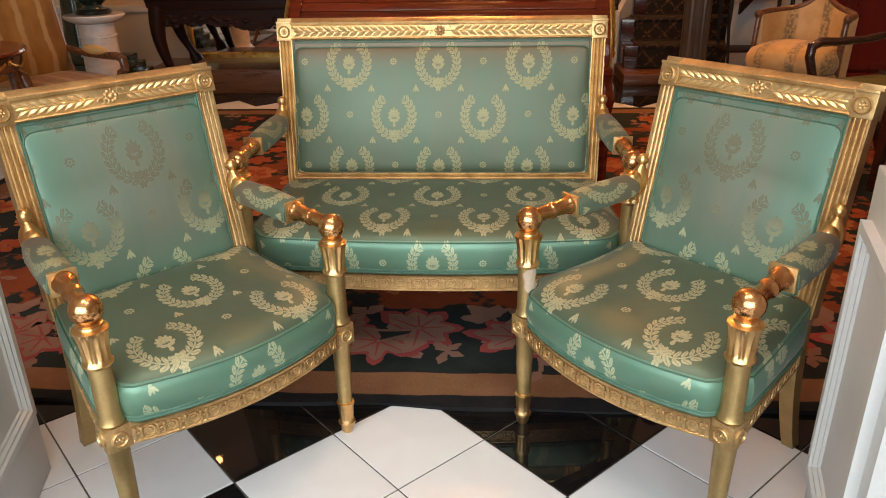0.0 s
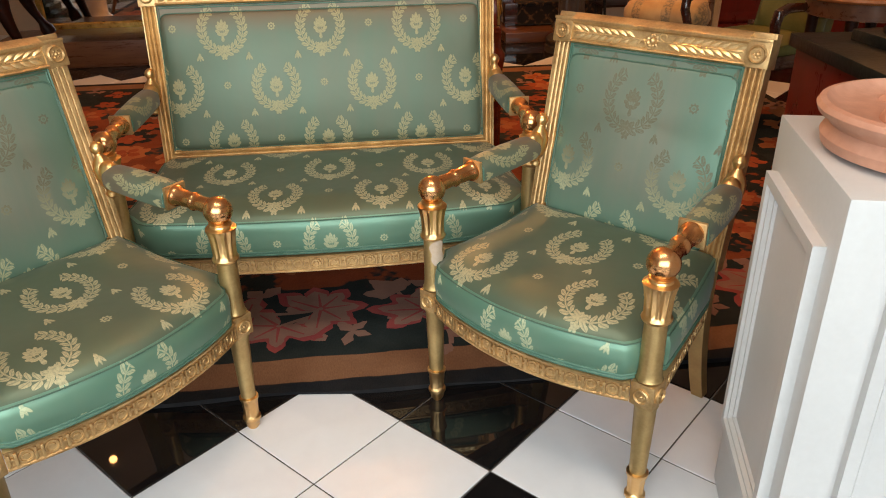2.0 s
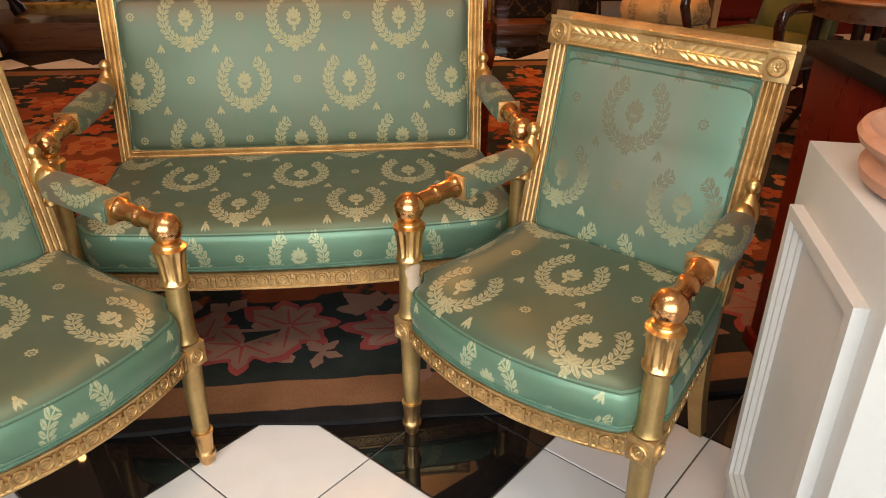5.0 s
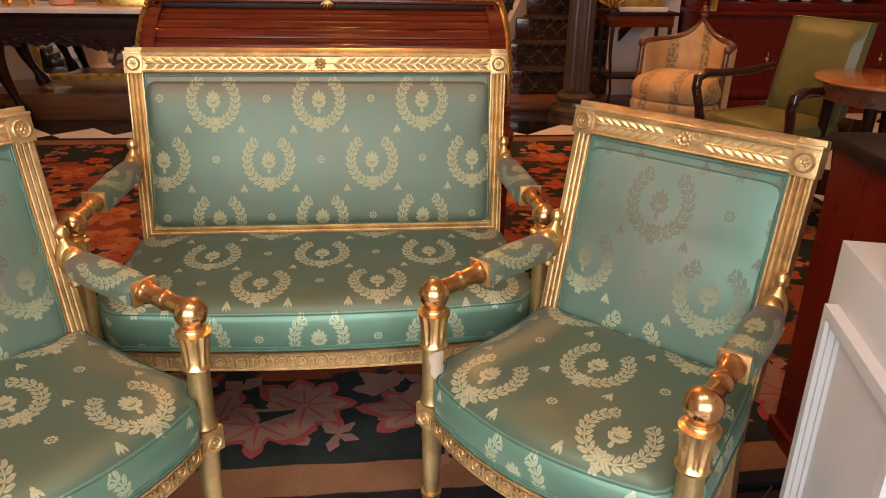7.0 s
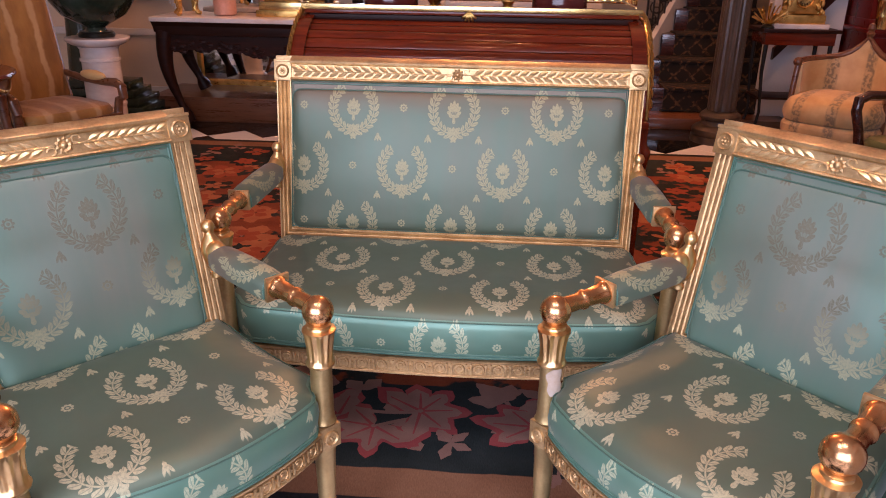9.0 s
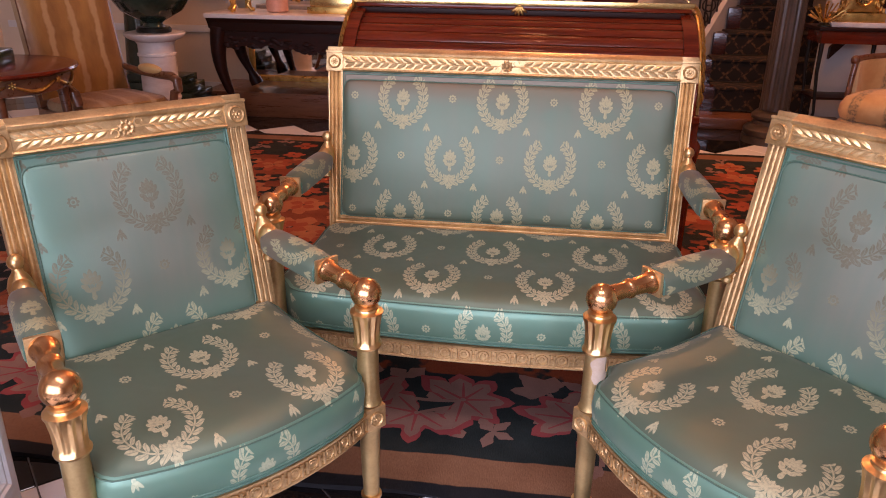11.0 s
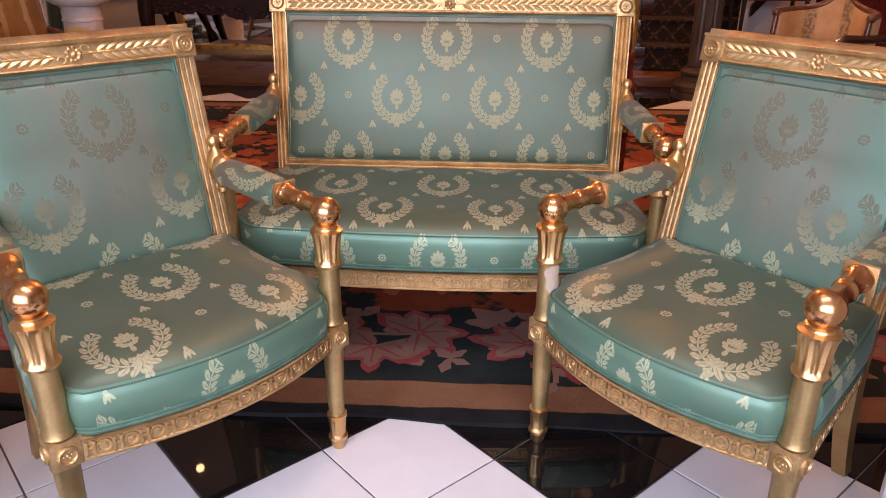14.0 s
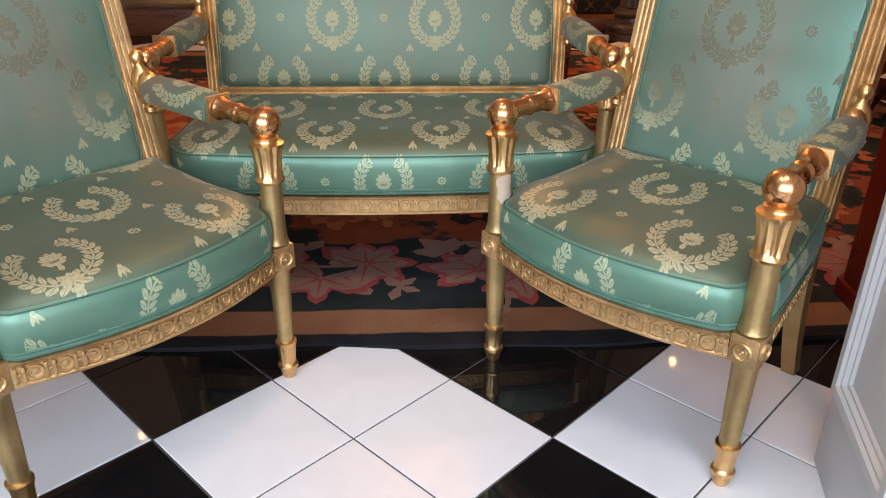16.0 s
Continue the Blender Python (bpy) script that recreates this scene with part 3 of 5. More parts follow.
    sect = reeded(w, 0.036)
    bm = loft(B(), [[at(x + a * ux, s + a * us, dd) for a, dd in sect] for (x, s), (ux, us) in path])
    part("back_frame", bm, GILT, top, "grooved gilt frame of the back")
    bm = B()
    c0, c1 = high - 0.064, high
    prof = [(c0, -0.04), (c0, 0.006), (c0 + 0.004, 0.012), (c0 + 0.008, 0.010), (c0 + 0.010, 0.005), (c1 - 0.016, 0.005), (c1 - 0.012, 0.012), (c1 - 0.006, 0.014), (c1 - 0.002, 0.012), (c1 + 0.008, -0.006), (c1 + 0.012, -0.012), (c1 + 0.012, -0.04)]
    cx = bx + 0.004
    loft(bm, [[at(x, s, dd) for s, dd in prof] for x in (-cx + 0.05, cx - 0.05)])
    crest = part("crest_rail", bm, GILT, top, "crest rail carved with laurel")
    for sx in (-1, 1):
        bm = B()
        q = frame_axes(at(sx * (cx - 0.026), (c0 + c1) / 2, 0), X, S, N)
        box(bm, -0.027, 0.027, -0.033, 0.031, -0.04, 0.009, q, 0.0025)
        box(bm, -0.028, 0.028, 0.023, 0.031, -0.041, 0.0125, q, 0.003)
        box(bm, -0.0275, 0.0275, 0.0, 0.0435, -0.0405, -0.009, q, 0.003)
        q = q @ Matrix.Translation((0, -0.004, 0.009))
        lathe(bm, [(0.021, 0), (0.021, 0.003), (0.018, 0.006), (0.015, 0.002)], 22, q)
        flower(bm, q, 0.013, 6)
        part("crest_block", bm, GILT, crest, "end block with a carved rosette")
    bm = B()
    flower(bm, back_pose(0, (c0 + c1) / 2 - 0.003, 0.005), 0.021, 9)
    part("centre_flower", bm, GILT, crest)
    leaf = leaf_mesh("laurel_leaf", LEAFGOLD, 0.034, 0.0125, 0.0042)
    stalk = B()
    run = cx - 0.062
    for sx in (-1, 1):
        for k in range(leaves):
            f = k / (leaves - 1)
            x = sx * (0.040 + (run - 0.068) * f)
            for sy in (-1, 1):
                turn = radians(sy * 24) if sx > 0 else math.pi - radians(sy * 24)
                piece("laurel_leaf", leaf, crest, back_pose(x + sx * (0.010 if sy > 0 else 0.0), (c0 + c1) / 2 - 0.003 + sy * 0.0028, 0.0045, turn))
        piece("laurel_leaf", leaf, crest, back_pose(sx * (run - 0.030), (c0 + c1) / 2 - 0.003, 0.005, 0 if sx > 0 else math.pi))
        tube(stalk, [at(sx * x, (c0 + c1) / 2 - 0.003, 0.006) for x in (0.018, 0.5 * run, run - 0.028)], 0.0018, 6)
        tube(stalk, [at(sx * (0.026 + 0.009 * math.cos(0.7 * k)), (c0 + c1) / 2 - 0.003 + sx * 0.010 + 0.008 * math.sin(0.7 * k), 0.007) for k in range(8)], 0.0022, 6)

    part("laurel_stalk", stalk, LEAFGOLD, crest)

    # cloth border and pad of the back
    ix, i0, i1 = bx - w - 0.002, w, high - 0.064
    bm = B()
    loft(bm, [[at(x * ix, s, dd) for s, dd in ((i0 - 0.004, -0.03), (i0 - 0.004, -0.004), (i1 + 0.004, -0.004), (i1 + 0.004, -0.03))] for x in (-1, -0.5, 0, 0.5, 1)])
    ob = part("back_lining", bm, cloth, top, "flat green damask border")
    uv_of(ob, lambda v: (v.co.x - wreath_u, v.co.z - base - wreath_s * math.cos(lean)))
    bm = box(B(), -ix, ix, -0.5 * (i1 - i0), 0.5 * (i1 - i0), -0.036, -0.031, frame_axes(at(0, (i0 + i1) / 2, 0), X, S, N))
    part("back_board", bm, DULL, top)
    gx, g0, g1 = ix - 0.003, i0 - (0.020 if hx < 0.4 else 0.004), i1 - 0.024

    def pad_at(p, q):
        """Pad surface for p, q in -1..1."""
        rr = 0.028
        gh = (g1 - g0) / 2
        x, s = p * gx, q * gh
        ax, as_ = max(0.0, abs(x) - (gx - rr)), max(0.0, abs(s) - (gh - rr))
        if ax > 0 and as_ > 0:
            k = math.hypot(ax, as_)
            big = max(ax, as_)
            ax, as_ = ax * big / k, as_ * big / k
            x, s = math.copysign(gx - rr + ax, x), math.copysign(gh - rr + as_, s)
        ex, es = min(1.0, (1 - abs(p)) * gx / 0.040), min(1.0, (1 - abs(q)) * gh / (0.040 if q > 0 else 0.028))
        e = min(ex, es)
        dome = math.sqrt(max(0.0, 1 - (1 - e) ** 2)) * (puff + (0.010 if hx < 0.4 else 0.004) * max(0.0, -q) ** 2) + 0.020 * (1 - p * p) * (1 - q * q)
        pucker = 0.0022 * (1 - e) * noise.noise(Vector((x * 38, s * 38, hx))) + 0.0016 * noise.noise(Vector((x * 9, s * 9, depth * 20)))
        return at(x, (g0 + g1) / 2 + s, dome - 0.002 + pucker)
    steps = [-1, -0.985, -0.96, -0.92, -0.86, -0.78] + [-0.7 + 0.1 * k for k in range(15)] + [0.78, 0.86, 0.92, 0.96, 0.985, 1]
    bm = B()
    grid = [[bm.verts.new(pad_at(p, q)) for p in steps] for q in steps]
    skin(bm, grid, False)
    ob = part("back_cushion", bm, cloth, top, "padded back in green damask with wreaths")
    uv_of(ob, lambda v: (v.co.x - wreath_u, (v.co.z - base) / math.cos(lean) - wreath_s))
    bm = B()
    loop = [pad_at(p, -1) for p in steps] + [pad_at(1, q) for q in steps[1:]] + [pad_at(p, 1) for p in steps[-2::-1]] + [pad_at(-1, q) for q in steps[-2:0:-1]]
    tube(bm, [p + N * 0.002 for p in loop], 0.0019, 6, True)
    part("piping", bm, SEAM, ob)
    bm = B()
    tube(bm, [at(x, s, -0.002) for x, s in ((-ix, i0), (ix, i0), (ix, i1), (-ix, i1))], 0.0032, 6, True)
    part("braid", bm, BRAID, top, "green braid edging")
    bm = B()
    tube(bm, [at(x, s, -0.002) for x, s in ((-ix + 0.006, i0 + 0.004), (ix - 0.006, i0 + 0.004), (ix - 0.006, i1 - 0.007), (-ix + 0.006, i1 - 0.007))], 0.0024, 6, True)
    part("braid", bm, BRAID, top)

    # seat: boxed cushion following the rails
    z0, zw, zc = seat
    lift = 0.034
    outline = []
    rx = hx + 0.002
    for k in range(41):
        f = -1 + 2 * k / 40
        x = f * (rx - 0.02)
        outline.append(Vector((x, -bow * 1.0 * (1 - (x / rx) ** 2) - 0.014 + 0.05 * max(0.0, abs(f) - 0.9) / 0.1 * max(0.0, abs(f) - 0.9) / 0.1, 0)))
    back_y = depth + 0.012
    for sx, order in ((1, range(1, 13)), (-1, range(12, 0, -1))):
        a, b = Vector((sx * (rx + 0.004), 0.055, 0)), Vector((sx * (bx - 0.012), back_y, 0))
        for k in order:
            outline.append(a.lerp(b, (k - 1) / 11))
    n = len(outline)
    normal = []
    for i in range(n):
        t = (outline[(i + 1) % n] - outline[i - 1]).normalized()
        normal.append(Vector((t.y, -t.x, 0)))
    centre = Vector((0, depth * 0.45, 0))
    levels = [(0.0, z0), (0.006, z0 + 0.2 * (zw - z0)), (0.0105, z0 + 0.55 * (zw - z0)), (0.0085, zw - 0.016), (0.0035, zw - 0.004), (0.001, zw)]
    bm = B()
    cloth = bm.verts.layers.float_vector.new("cloth")
    rings = []

    def add(i, co, drop, flat=None):
        k = max(0.0, min(1.0, co.y / depth))
        v = bm.verts.new(co + Vector((0, 0, lift * k * k * k * max(0.0, min(1.0, (co.z - z0) / (zw - z0))))))
        g = flat if flat is not None else outline[i] + normal[i] * drop
        v[cloth] = (g.x, g.y, 0)
        return v
    for o, z in levels:
        rings.append([add(i, outline[i] + normal[i] * o + Vector((0, 0, z)), zw - z) for i in range(n)])
    for f in (0.012, 0.04, 0.09, 0.16, 0.26, 0.40, 0.56, 0.72, 0.86):
        h = zw + (zc - zw) * (1 - (1 - min(1, f / 0.62)) ** 3.6) + 0.004 * min(1, f / 0.03)
        row = []
        for i in range(n):
            crease = Vector((0, 0, 0.0022 * noise.noise(Vector((outline[i].x * (1 - f) * 7, outline[i].y * (1 - f) * 7, hx * 9)))))
            inner = Vector((outline[i].x * (1 - f), centre.y + (outline[i].y - centre.y) * (1 - f), 0))
            row.append(add(i, inner + crease + Vector((0, 0, h)), 0, inner))
        rings.append(row)
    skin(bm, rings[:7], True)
    # top faces take the darker copy, so the sheen is painted in
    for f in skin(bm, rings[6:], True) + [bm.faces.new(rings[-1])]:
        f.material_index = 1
    ob = part("seat_cushion", bm, (SATIN_LIT, SATIN_SHADED), top, "boxed seat in green damask, dull top and bright sides painted in")
    data = ob.data.attributes["cloth"].data
    uv_of(ob, lambda v: (data[v.index].vector[0] - 0.4 * wreath_u, data[v.index].vector[1] - wreath_y(depth)))
    bm = tube(B(), [outline[i] + normal[i] * 0.003 + Vector((0, 0, zw + 0.001 + lift * max(0.0, min(1.0, outline[i].y / depth)) ** 3)) for i in range(n)], 0.0017, 6, True)
    part("piping", bm, SEAM, ob)
    bm = tube(B(), [outline[i] + normal[i] * 0.003 + Vector((0, 0, z0 + 0.003)) for i in range(n)], 0.0045, 6, True)
    part("braid", bm, BRAID, top, "green braid along the seat rail")
    bm = tube(B(), [outline[i] + normal[i] * 0.005 + Vector((0, 0, z0 + 0.011)) for i in range(n)], 0.0028, 6, True)
    part("braid", bm, BRAID, top)
    part("seat_frame", box(B(), -bx + 0.05, bx - 0.05, 0.0, depth - 0.01, r0 + 0.01, z0 + 0.004), DARKW, top)
    return top


def worn_patch(seat_top, x, z0, z1, turn):
    """Bare gesso where the gilding is chipped off a post."""
    bm = B()
    rows = []
    for j in range(13):
        f = j / 12
        half = radians(46) * math.sin(math.pi * (0.08 + 0.84 * f)) ** 0.6 * (1 + 0.25 * math.sin(9 * f))
        mid = turn + radians(8) * math.sin(7 * f)
        rows.append([bm.verts.new((x + 0.0252 * math.cos(mid + half * g), 0.0252 * math.sin(mid + half * g), z0 + (z1 - z0) * f)) for g in (-1, -0.6, -0.2, 0.2, 0.6, 1)])
    skin(bm, rows, False)
    part("bare_patch", bm, GESSO, seat_top, "bare white gesso where gilding is lost")


def wreath_y(depth):
    return 0.210 if depth < 0.395 else 0.235


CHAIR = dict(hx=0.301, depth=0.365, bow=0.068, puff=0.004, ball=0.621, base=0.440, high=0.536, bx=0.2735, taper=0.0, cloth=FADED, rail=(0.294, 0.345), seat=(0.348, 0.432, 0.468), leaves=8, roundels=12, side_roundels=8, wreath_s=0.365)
gilt_seat("armchair", pose(-0.471, 1.961, 0, 0, 0, 47.5), "gilt empire armchair upholstered in worn green damask", "armchair", "gilt armchairs", wreath_u=0.016, **CHAIR)
chipped = gilt_seat("armchair", pose(0.428, 2.014, 0, 0, 0, -47.9), "gilt empire armchair upholstered in faded green damask", "armchair", "gilt armchairs", wreath_u=-0.018, **CHAIR)
worn_patch(chipped, -0.301, 0.425, 0.492, radians(-20))
gilt_seat("settee", pose(-0.04, 2.60, 0), "small gilt empire settee in green wreath damask on a rug", "settee", "", hx=0.588, depth=0.405, taper=0.012, puff=0.010, cloth=SATIN, bow=0.045, ball=0.662, base=0.455, high=0.562, bx=0.562,
          rail=(0.262, 0.316), seat=(0.322, 0.424, 0.464), leaves=17, roundels=21, side_roundels=7, wreath_u=-0.007, wreath_s=0.428)

# ---- rug ----
def rug_material():
    m, nt, p = begin("woven_rug")
    co = nt.nodes.new("ShaderNodeTexCoord").outputs["Object"]
    sep = nt.nodes.new("ShaderNodeSeparateXYZ")
    nt.links.new(co, sep.inputs[0])
    wob = calc(nt, "MULTIPLY_ADD", grain(nt, 7, 3, co), 0.02, -0.01)
    d = calc(nt, "MINIMUM", calc(nt, "SUBTRACT", sep.outputs[1], 2.29), calc(nt, "SUBTRACT", 6.1, sep.outputs[1]))
    d = calc(nt, "ADD", calc(nt, "MINIMUM", d, calc(nt, "SUBTRACT", 2.62, calc(nt, "ABSOLUTE", sep.outputs[0]))), wob)
    step = lambda e: calc(nt, "MULTIPLY_ADD", calc(nt, "SUBTRACT", d, e), 260.0, 0.5, clamp=True)
    weave = grain(nt, 260, 2, co, (1, 0.35, 1))
    age = ramp(nt, grain(nt, 5, 4, co), 0.3, 0.7)
    tan = blend(nt, age, rgb(0.23, 0.105, 0.052), rgb(0.31, 0.155, 0.082))
    black = blend(nt, age, rgb(0.010, 0.011, 0.014), rgb(0.028, 0.026, 0.026))
    navy = blend(nt, age, rgb(0.012, 0.018, 0.018), rgb(0.030, 0.038, 0.036))
    rust = blend(nt, age, rgb(0.20, 0.045, 0.018), rgb(0.30, 0.075, 0.028))
    patch = ramp(nt, grain(nt, 3.3, 4, co), 0.53, 0.56)
    field = blend(nt, patch, rust, navy)
    c = blend(nt, step(0.055), black, tan)
    c = blend(nt, step(0.175), c, navy)
    c = blend(nt, step(0.60), c, field)
    c = blend(nt, calc(nt, "MULTIPLY", weave, 0.5), c, rgb(0.0, 0.0, 0.0), "MIX")
    nt.links.new(c, p.inputs["Base Color"])
    p.inputs["Roughness"].default_value = 0.9
    p.inputs["Specular IOR Level"].default_value = 0.15
    relief(nt, p, calc(nt, "ADD", weave, calc(nt, "MULTIPLY", grain(nt, 12, 2, co), 2.0)), 0.5, 0.003)
    return m


def yarn(name, a, b):
    return surface(name, a, b, 0.9, 0, 9, 260, 0.5, 0.003, spec=0.15)


RUG = rug_material()
YARNS = [yarn("rose_yarn", (0.22, 0.034, 0.038), (0.31, 0.070, 0.060)), yarn("tan_yarn", (0.185, 0.095, 0.072), (0.27, 0.15, 0.11)), yarn("rust_yarn", (0.22, 0.040, 0.016), (0.32, 0.075, 0.028)),
         yarn("orange_yarn", (0.28, 0.085, 0.032), (0.38, 0.14, 0.055)), yarn("dark_yarn", (0.008, 0.010, 0.009), (0.02, 0.02, 0.018))]
RUG_TOP = 0.012
RUG_X = 2.62


def rug_wave(x, y):
    lift = max(0.0, 1 - (y - 2.29) / 0.06)
    return 0.004 * lift * math.sin(x * 9.0 + 1.2 * math.sin(x * 4.0))


bm = B()
rows = []
for j in range(61):
    f = j / 60
    y = 2.29 + (6.10 - 2.29) * f ** 1.6
    rows.append([(x, y - (0.010 * math.sin(x * 5.2) + 0.006 * math.sin(x * 13.0 + 1)) * (1 if j == 0 else max(0, 1 - j / 4)), RUG_TOP + rug_wave(x, y)) for x in [-RUG_X + 2 * RUG_X * i / 140 for i in range(141)]])
top_rows = [[bm.verts.new(p) for p in row] for row in rows]
skin(bm, top_rows, False)
rim = top_rows[0] + [r[-1] for r in top_rows[1:]] + top_rows[-1][-2::-1] + [r[0] for r in top_rows[-2:0:-1]]
low = [bm.verts.new((v.co.x, v.co.y, 0.001)) for v in rim]
skin(bm, [rim, low], True)
rug = tagged(part("rug", bm, RUG), "dark woven floral rug with rust and tan border bands", "rug")


def blossom(bm, cx, cy, r, turn, rng, colours, z):
    """A woven flower: lobed petals in two colours round a heart, all flat in the pile."""
    for ring, (scale, n) in enumerate(((1.0, rng.randint(5, 7)), (0.62, rng.randint(4, 6)))):
        for k in range(n):
            a = turn + 2 * math.pi * (k + 0.5 * ring) / n + rng.uniform(-0.12, 0.12)
            ln, w = r * scale * rng.uniform(0.8, 1.1), r * scale * rng.uniform(0.30, 0.42)
            pts = []
            for t in range(12):
                th = 2 * math.pi * t / 12
                px = ln * (0.55 + 0.45 * math.cos(th)) * (1 + 0.10 * math.sin(5 * th))
                py = w * math.sin(th) * (0.55 + 0.45 * (px / ln)) * (1 + 0.12 * math.cos(4 * th))
                pts.append((cx + px * math.cos(a) - py * math.sin(a), cy + px * math.sin(a) + py * math.cos(a)))
            f = bm.faces.new([bm.verts.new((x, y, z + 0.0006 * ring + 0.00008 * k)) for x, y in pts])
            f.material_index = colours[ring]


def sprig(bm, cx, cy, r, turn, rng, colour, z, n=5):
    """A bent stem with leaves on both sides."""
    bend = rng.uniform(-1.2, 1.2)
    at = lambda t: (cx + r * t * math.cos(turn + bend * t * 0.6), cy + r * t * math.sin(turn + bend * t * 0.6))
    left, right = [], []
    for k in range(9):
        t = k / 8
        x, y = at(t)
        a = turn + bend * t
        w = 0.008
        left.append(bm.verts.new((x - w * math.sin(a), y + w * math.cos(a), z)))
        right.append(bm.verts.new((x + w * math.sin(a), y - w * math.cos(a), z)))
    for f in skin(bm, [left, right], False):
        f.material_index = colour
    for k in range(n):
        t = (k + 1) / n
        x, y = at(t)
        a = turn + bend * t + (1 if k % 2 else -1) * rng.uniform(0.5, 1.0)
        ln, w = r * rng.uniform(0.28, 0.42), r * rng.uniform(0.09, 0.15)
        pts = [(0, 0), (0.25, 0.8), (0.5, 1.0), (0.62, 0.7), (0.8, 0.75), (1, 0), (0.8, -0.55), (0.6, -0.9), (0.45, -0.65), (0.22, -0.85)]
        f = bm.faces.new([bm.verts.new((x + px * ln * math.cos(a) - py * w * math.sin(a), y + px * ln * math.sin(a) + py * w * math.cos(a), z + 0.0003 + 0.00005 * k)) for px, py in pts])
        f.material_index = colour


rng = random.Random(5)
def woven(x, y, r, colours, sprigs):
    """One flower of the rug with its sprigs."""
    bm = B()
    blossom(bm, x, y, r, rng.uniform(0, 6), rng, colours, RUG_TOP + 0.0022)
    for dx, dy, size, turn, colour in sprigs:
        sprig(bm, x + dx, y + dy, size, turn, rng, colour, RUG_TOP + 0.0012)
    part("woven_flower", bm, YARNS, rug, smooth=False)


def lily(bm, cx, cy, r, turn, spread, n, z, inner=1, outer=0):
    """A large woven flower: pointed, notched petals with dark tips fanned over part of a circle."""
    for k in range(n):
        a = turn + spread * (k / max(1, n - 1) - 0.5) + rng.uniform(-0.10, 0.10)
        ln, w = r * rng.uniform(0.78, 1.08), r * rng.uniform(0.21, 0.28)
        for layer, (size, colour) in enumerate(((1.0, outer), (0.80, inner))):
            one, two = [], []
            for t in range(9):
                f = t / 8
                hw = w * size * math.sin(math.pi * f) ** 0.85 * (1 + 0.20 * math.sin(13 * f + k))
                for side, row in ((1, one), (-1, two)):
                    px, py = ln * size * f, side * hw + 0.10 * ln * f * f * math.sin(k * 2.1)
                    row.append((cx + px * math.cos(a) - py * math.sin(a), cy + px * math.sin(a) + py * math.cos(a)))
            f = bm.faces.new([bm.verts.new((x, y, z + 0.0006 * layer + 0.00008 * k)) for x, y in one + two[-2:0:-1]])
            f.material_index = colour
        vein = [(cx + ln * f * math.cos(a) - side * 0.006 * (1 - f) * math.sin(a), cy + ln * f * math.sin(a) + side * 0.006 * (1 - f) * math.cos(a)) for f, side in ((0.05, -1), (0.62, -1), (0.62, 1), (0.05, 1))]
        f = bm.faces.new([bm.verts.new((x, y, z + 0.0014 + 0.00008 * k)) for x, y in vein])
        f.material_index = outer


# border flowers in a repeat: two open lilies, a curled leaf and small trefoils on stems
for k in range(-4, 5):
    bx0 = -0.11 + 0.585 * k
    for dx, dy, r, turn, spread, n, inner, outer in ((0.0, 0.02, 0.19, 0.5, 4.2, 6, 1, 0), (-0.13, -0.07, 0.17, 3.9, 3.4, 5, 1, 0), (0.34, -0.03, 0.20, 2.6, 2.4, 4, 1, 0), (0.26, 0.10, 0.13, 2.3, 1.8, 3, 1, 1), (0.10, -0.13, 0.075, 0.2, 4.0, 4, 1, 1), (-0.20, 0.12, 0.10, 2.4, 3.0, 3, 1, 1)):
        if abs(bx0 + dx) > 2.3:
            continue
        bm = B()
        lily(bm, bx0 + dx, 2.72 + dy, r, turn, spread, n, RUG_TOP + 0.0022, inner, outer)
        if r > 0.12:
            sprig(bm, bx0 + dx, 2.72 + dy, r * 1.1, turn + 2.9, rng, 1, RUG_TOP + 0.0012, 3)
        part("woven_flower", bm, YARNS, rug, smooth=False)
# field flowers
for j in range(11):
    for i in range(14):
        x, y = -2.3 + 0.355 * i + rng.uniform(-0.1, 0.1), 3.1 + 0.265 * j + rng.uniform(-0.08, 0.08)
        woven(x, y, rng.uniform(0.08, 0.17), rng.choice(((4, 2), (2, 3), (4, 3), (4, 2), (3, 2))), [(0, 0, rng.uniform(0.16, 0.26), rng.uniform(0, 6), rng.choice((1, 4, 3, 4)))])

# ---- pedestals ----
def panelled_pedestal(m, w, d, h, label):
    """A white display plinth with mouldings and a raised panel on each side."""
    top = thing("display_pedestal", m, label, "pedestal", "white pedestals")
    part("body", box(B(), 0, w, 0, d, 0.0, h, bevel=0.004), WHITE, top)
    faces = [(Matrix.Identity(4), w), (Matrix.Translation((0, d, 0)) @ Matrix.Rotation(radians(-90), 4, "Z"), d), (Matrix.Translation((w, d, 0)) @ Matrix.Rotation(radians(180), 4, "Z"), w), (Matrix.Translation((w, 0, 0)) @ Matrix.Rotation(radians(90), 4, "Z"), d)]
    for q, length in faces:
        bm = B()
        sect = [(0.0, 0.0), (0.0, 0.020), (0.020, 0.020), (0.024, 0.014), (0.030, 0.014), (0.034, 0.006), (0.040, 0.006), (0.042, 0.0)]
        e = 0.045 if length == d else 0.08
        x0, x1, z0, z1 = e, length - e, 0.205, h - 0.05 - e
        loops = []
        for (x, z), (ux, uz) in (((x0, z0), (1, 1)), ((x1, z0), (-1, 1)), ((x1, z1), (-1, -1)), ((x0, z1), (1, -1))):
            loops.append([bm.verts.new(q @ Vector((x + a * ux, -o, z + a * uz))) for a, o in sect])
        skin(bm, loops + [loops[0]], False)
        part("panel_frame", bm, WHITE, top, "raised panel moulding", smooth=False)
    return top


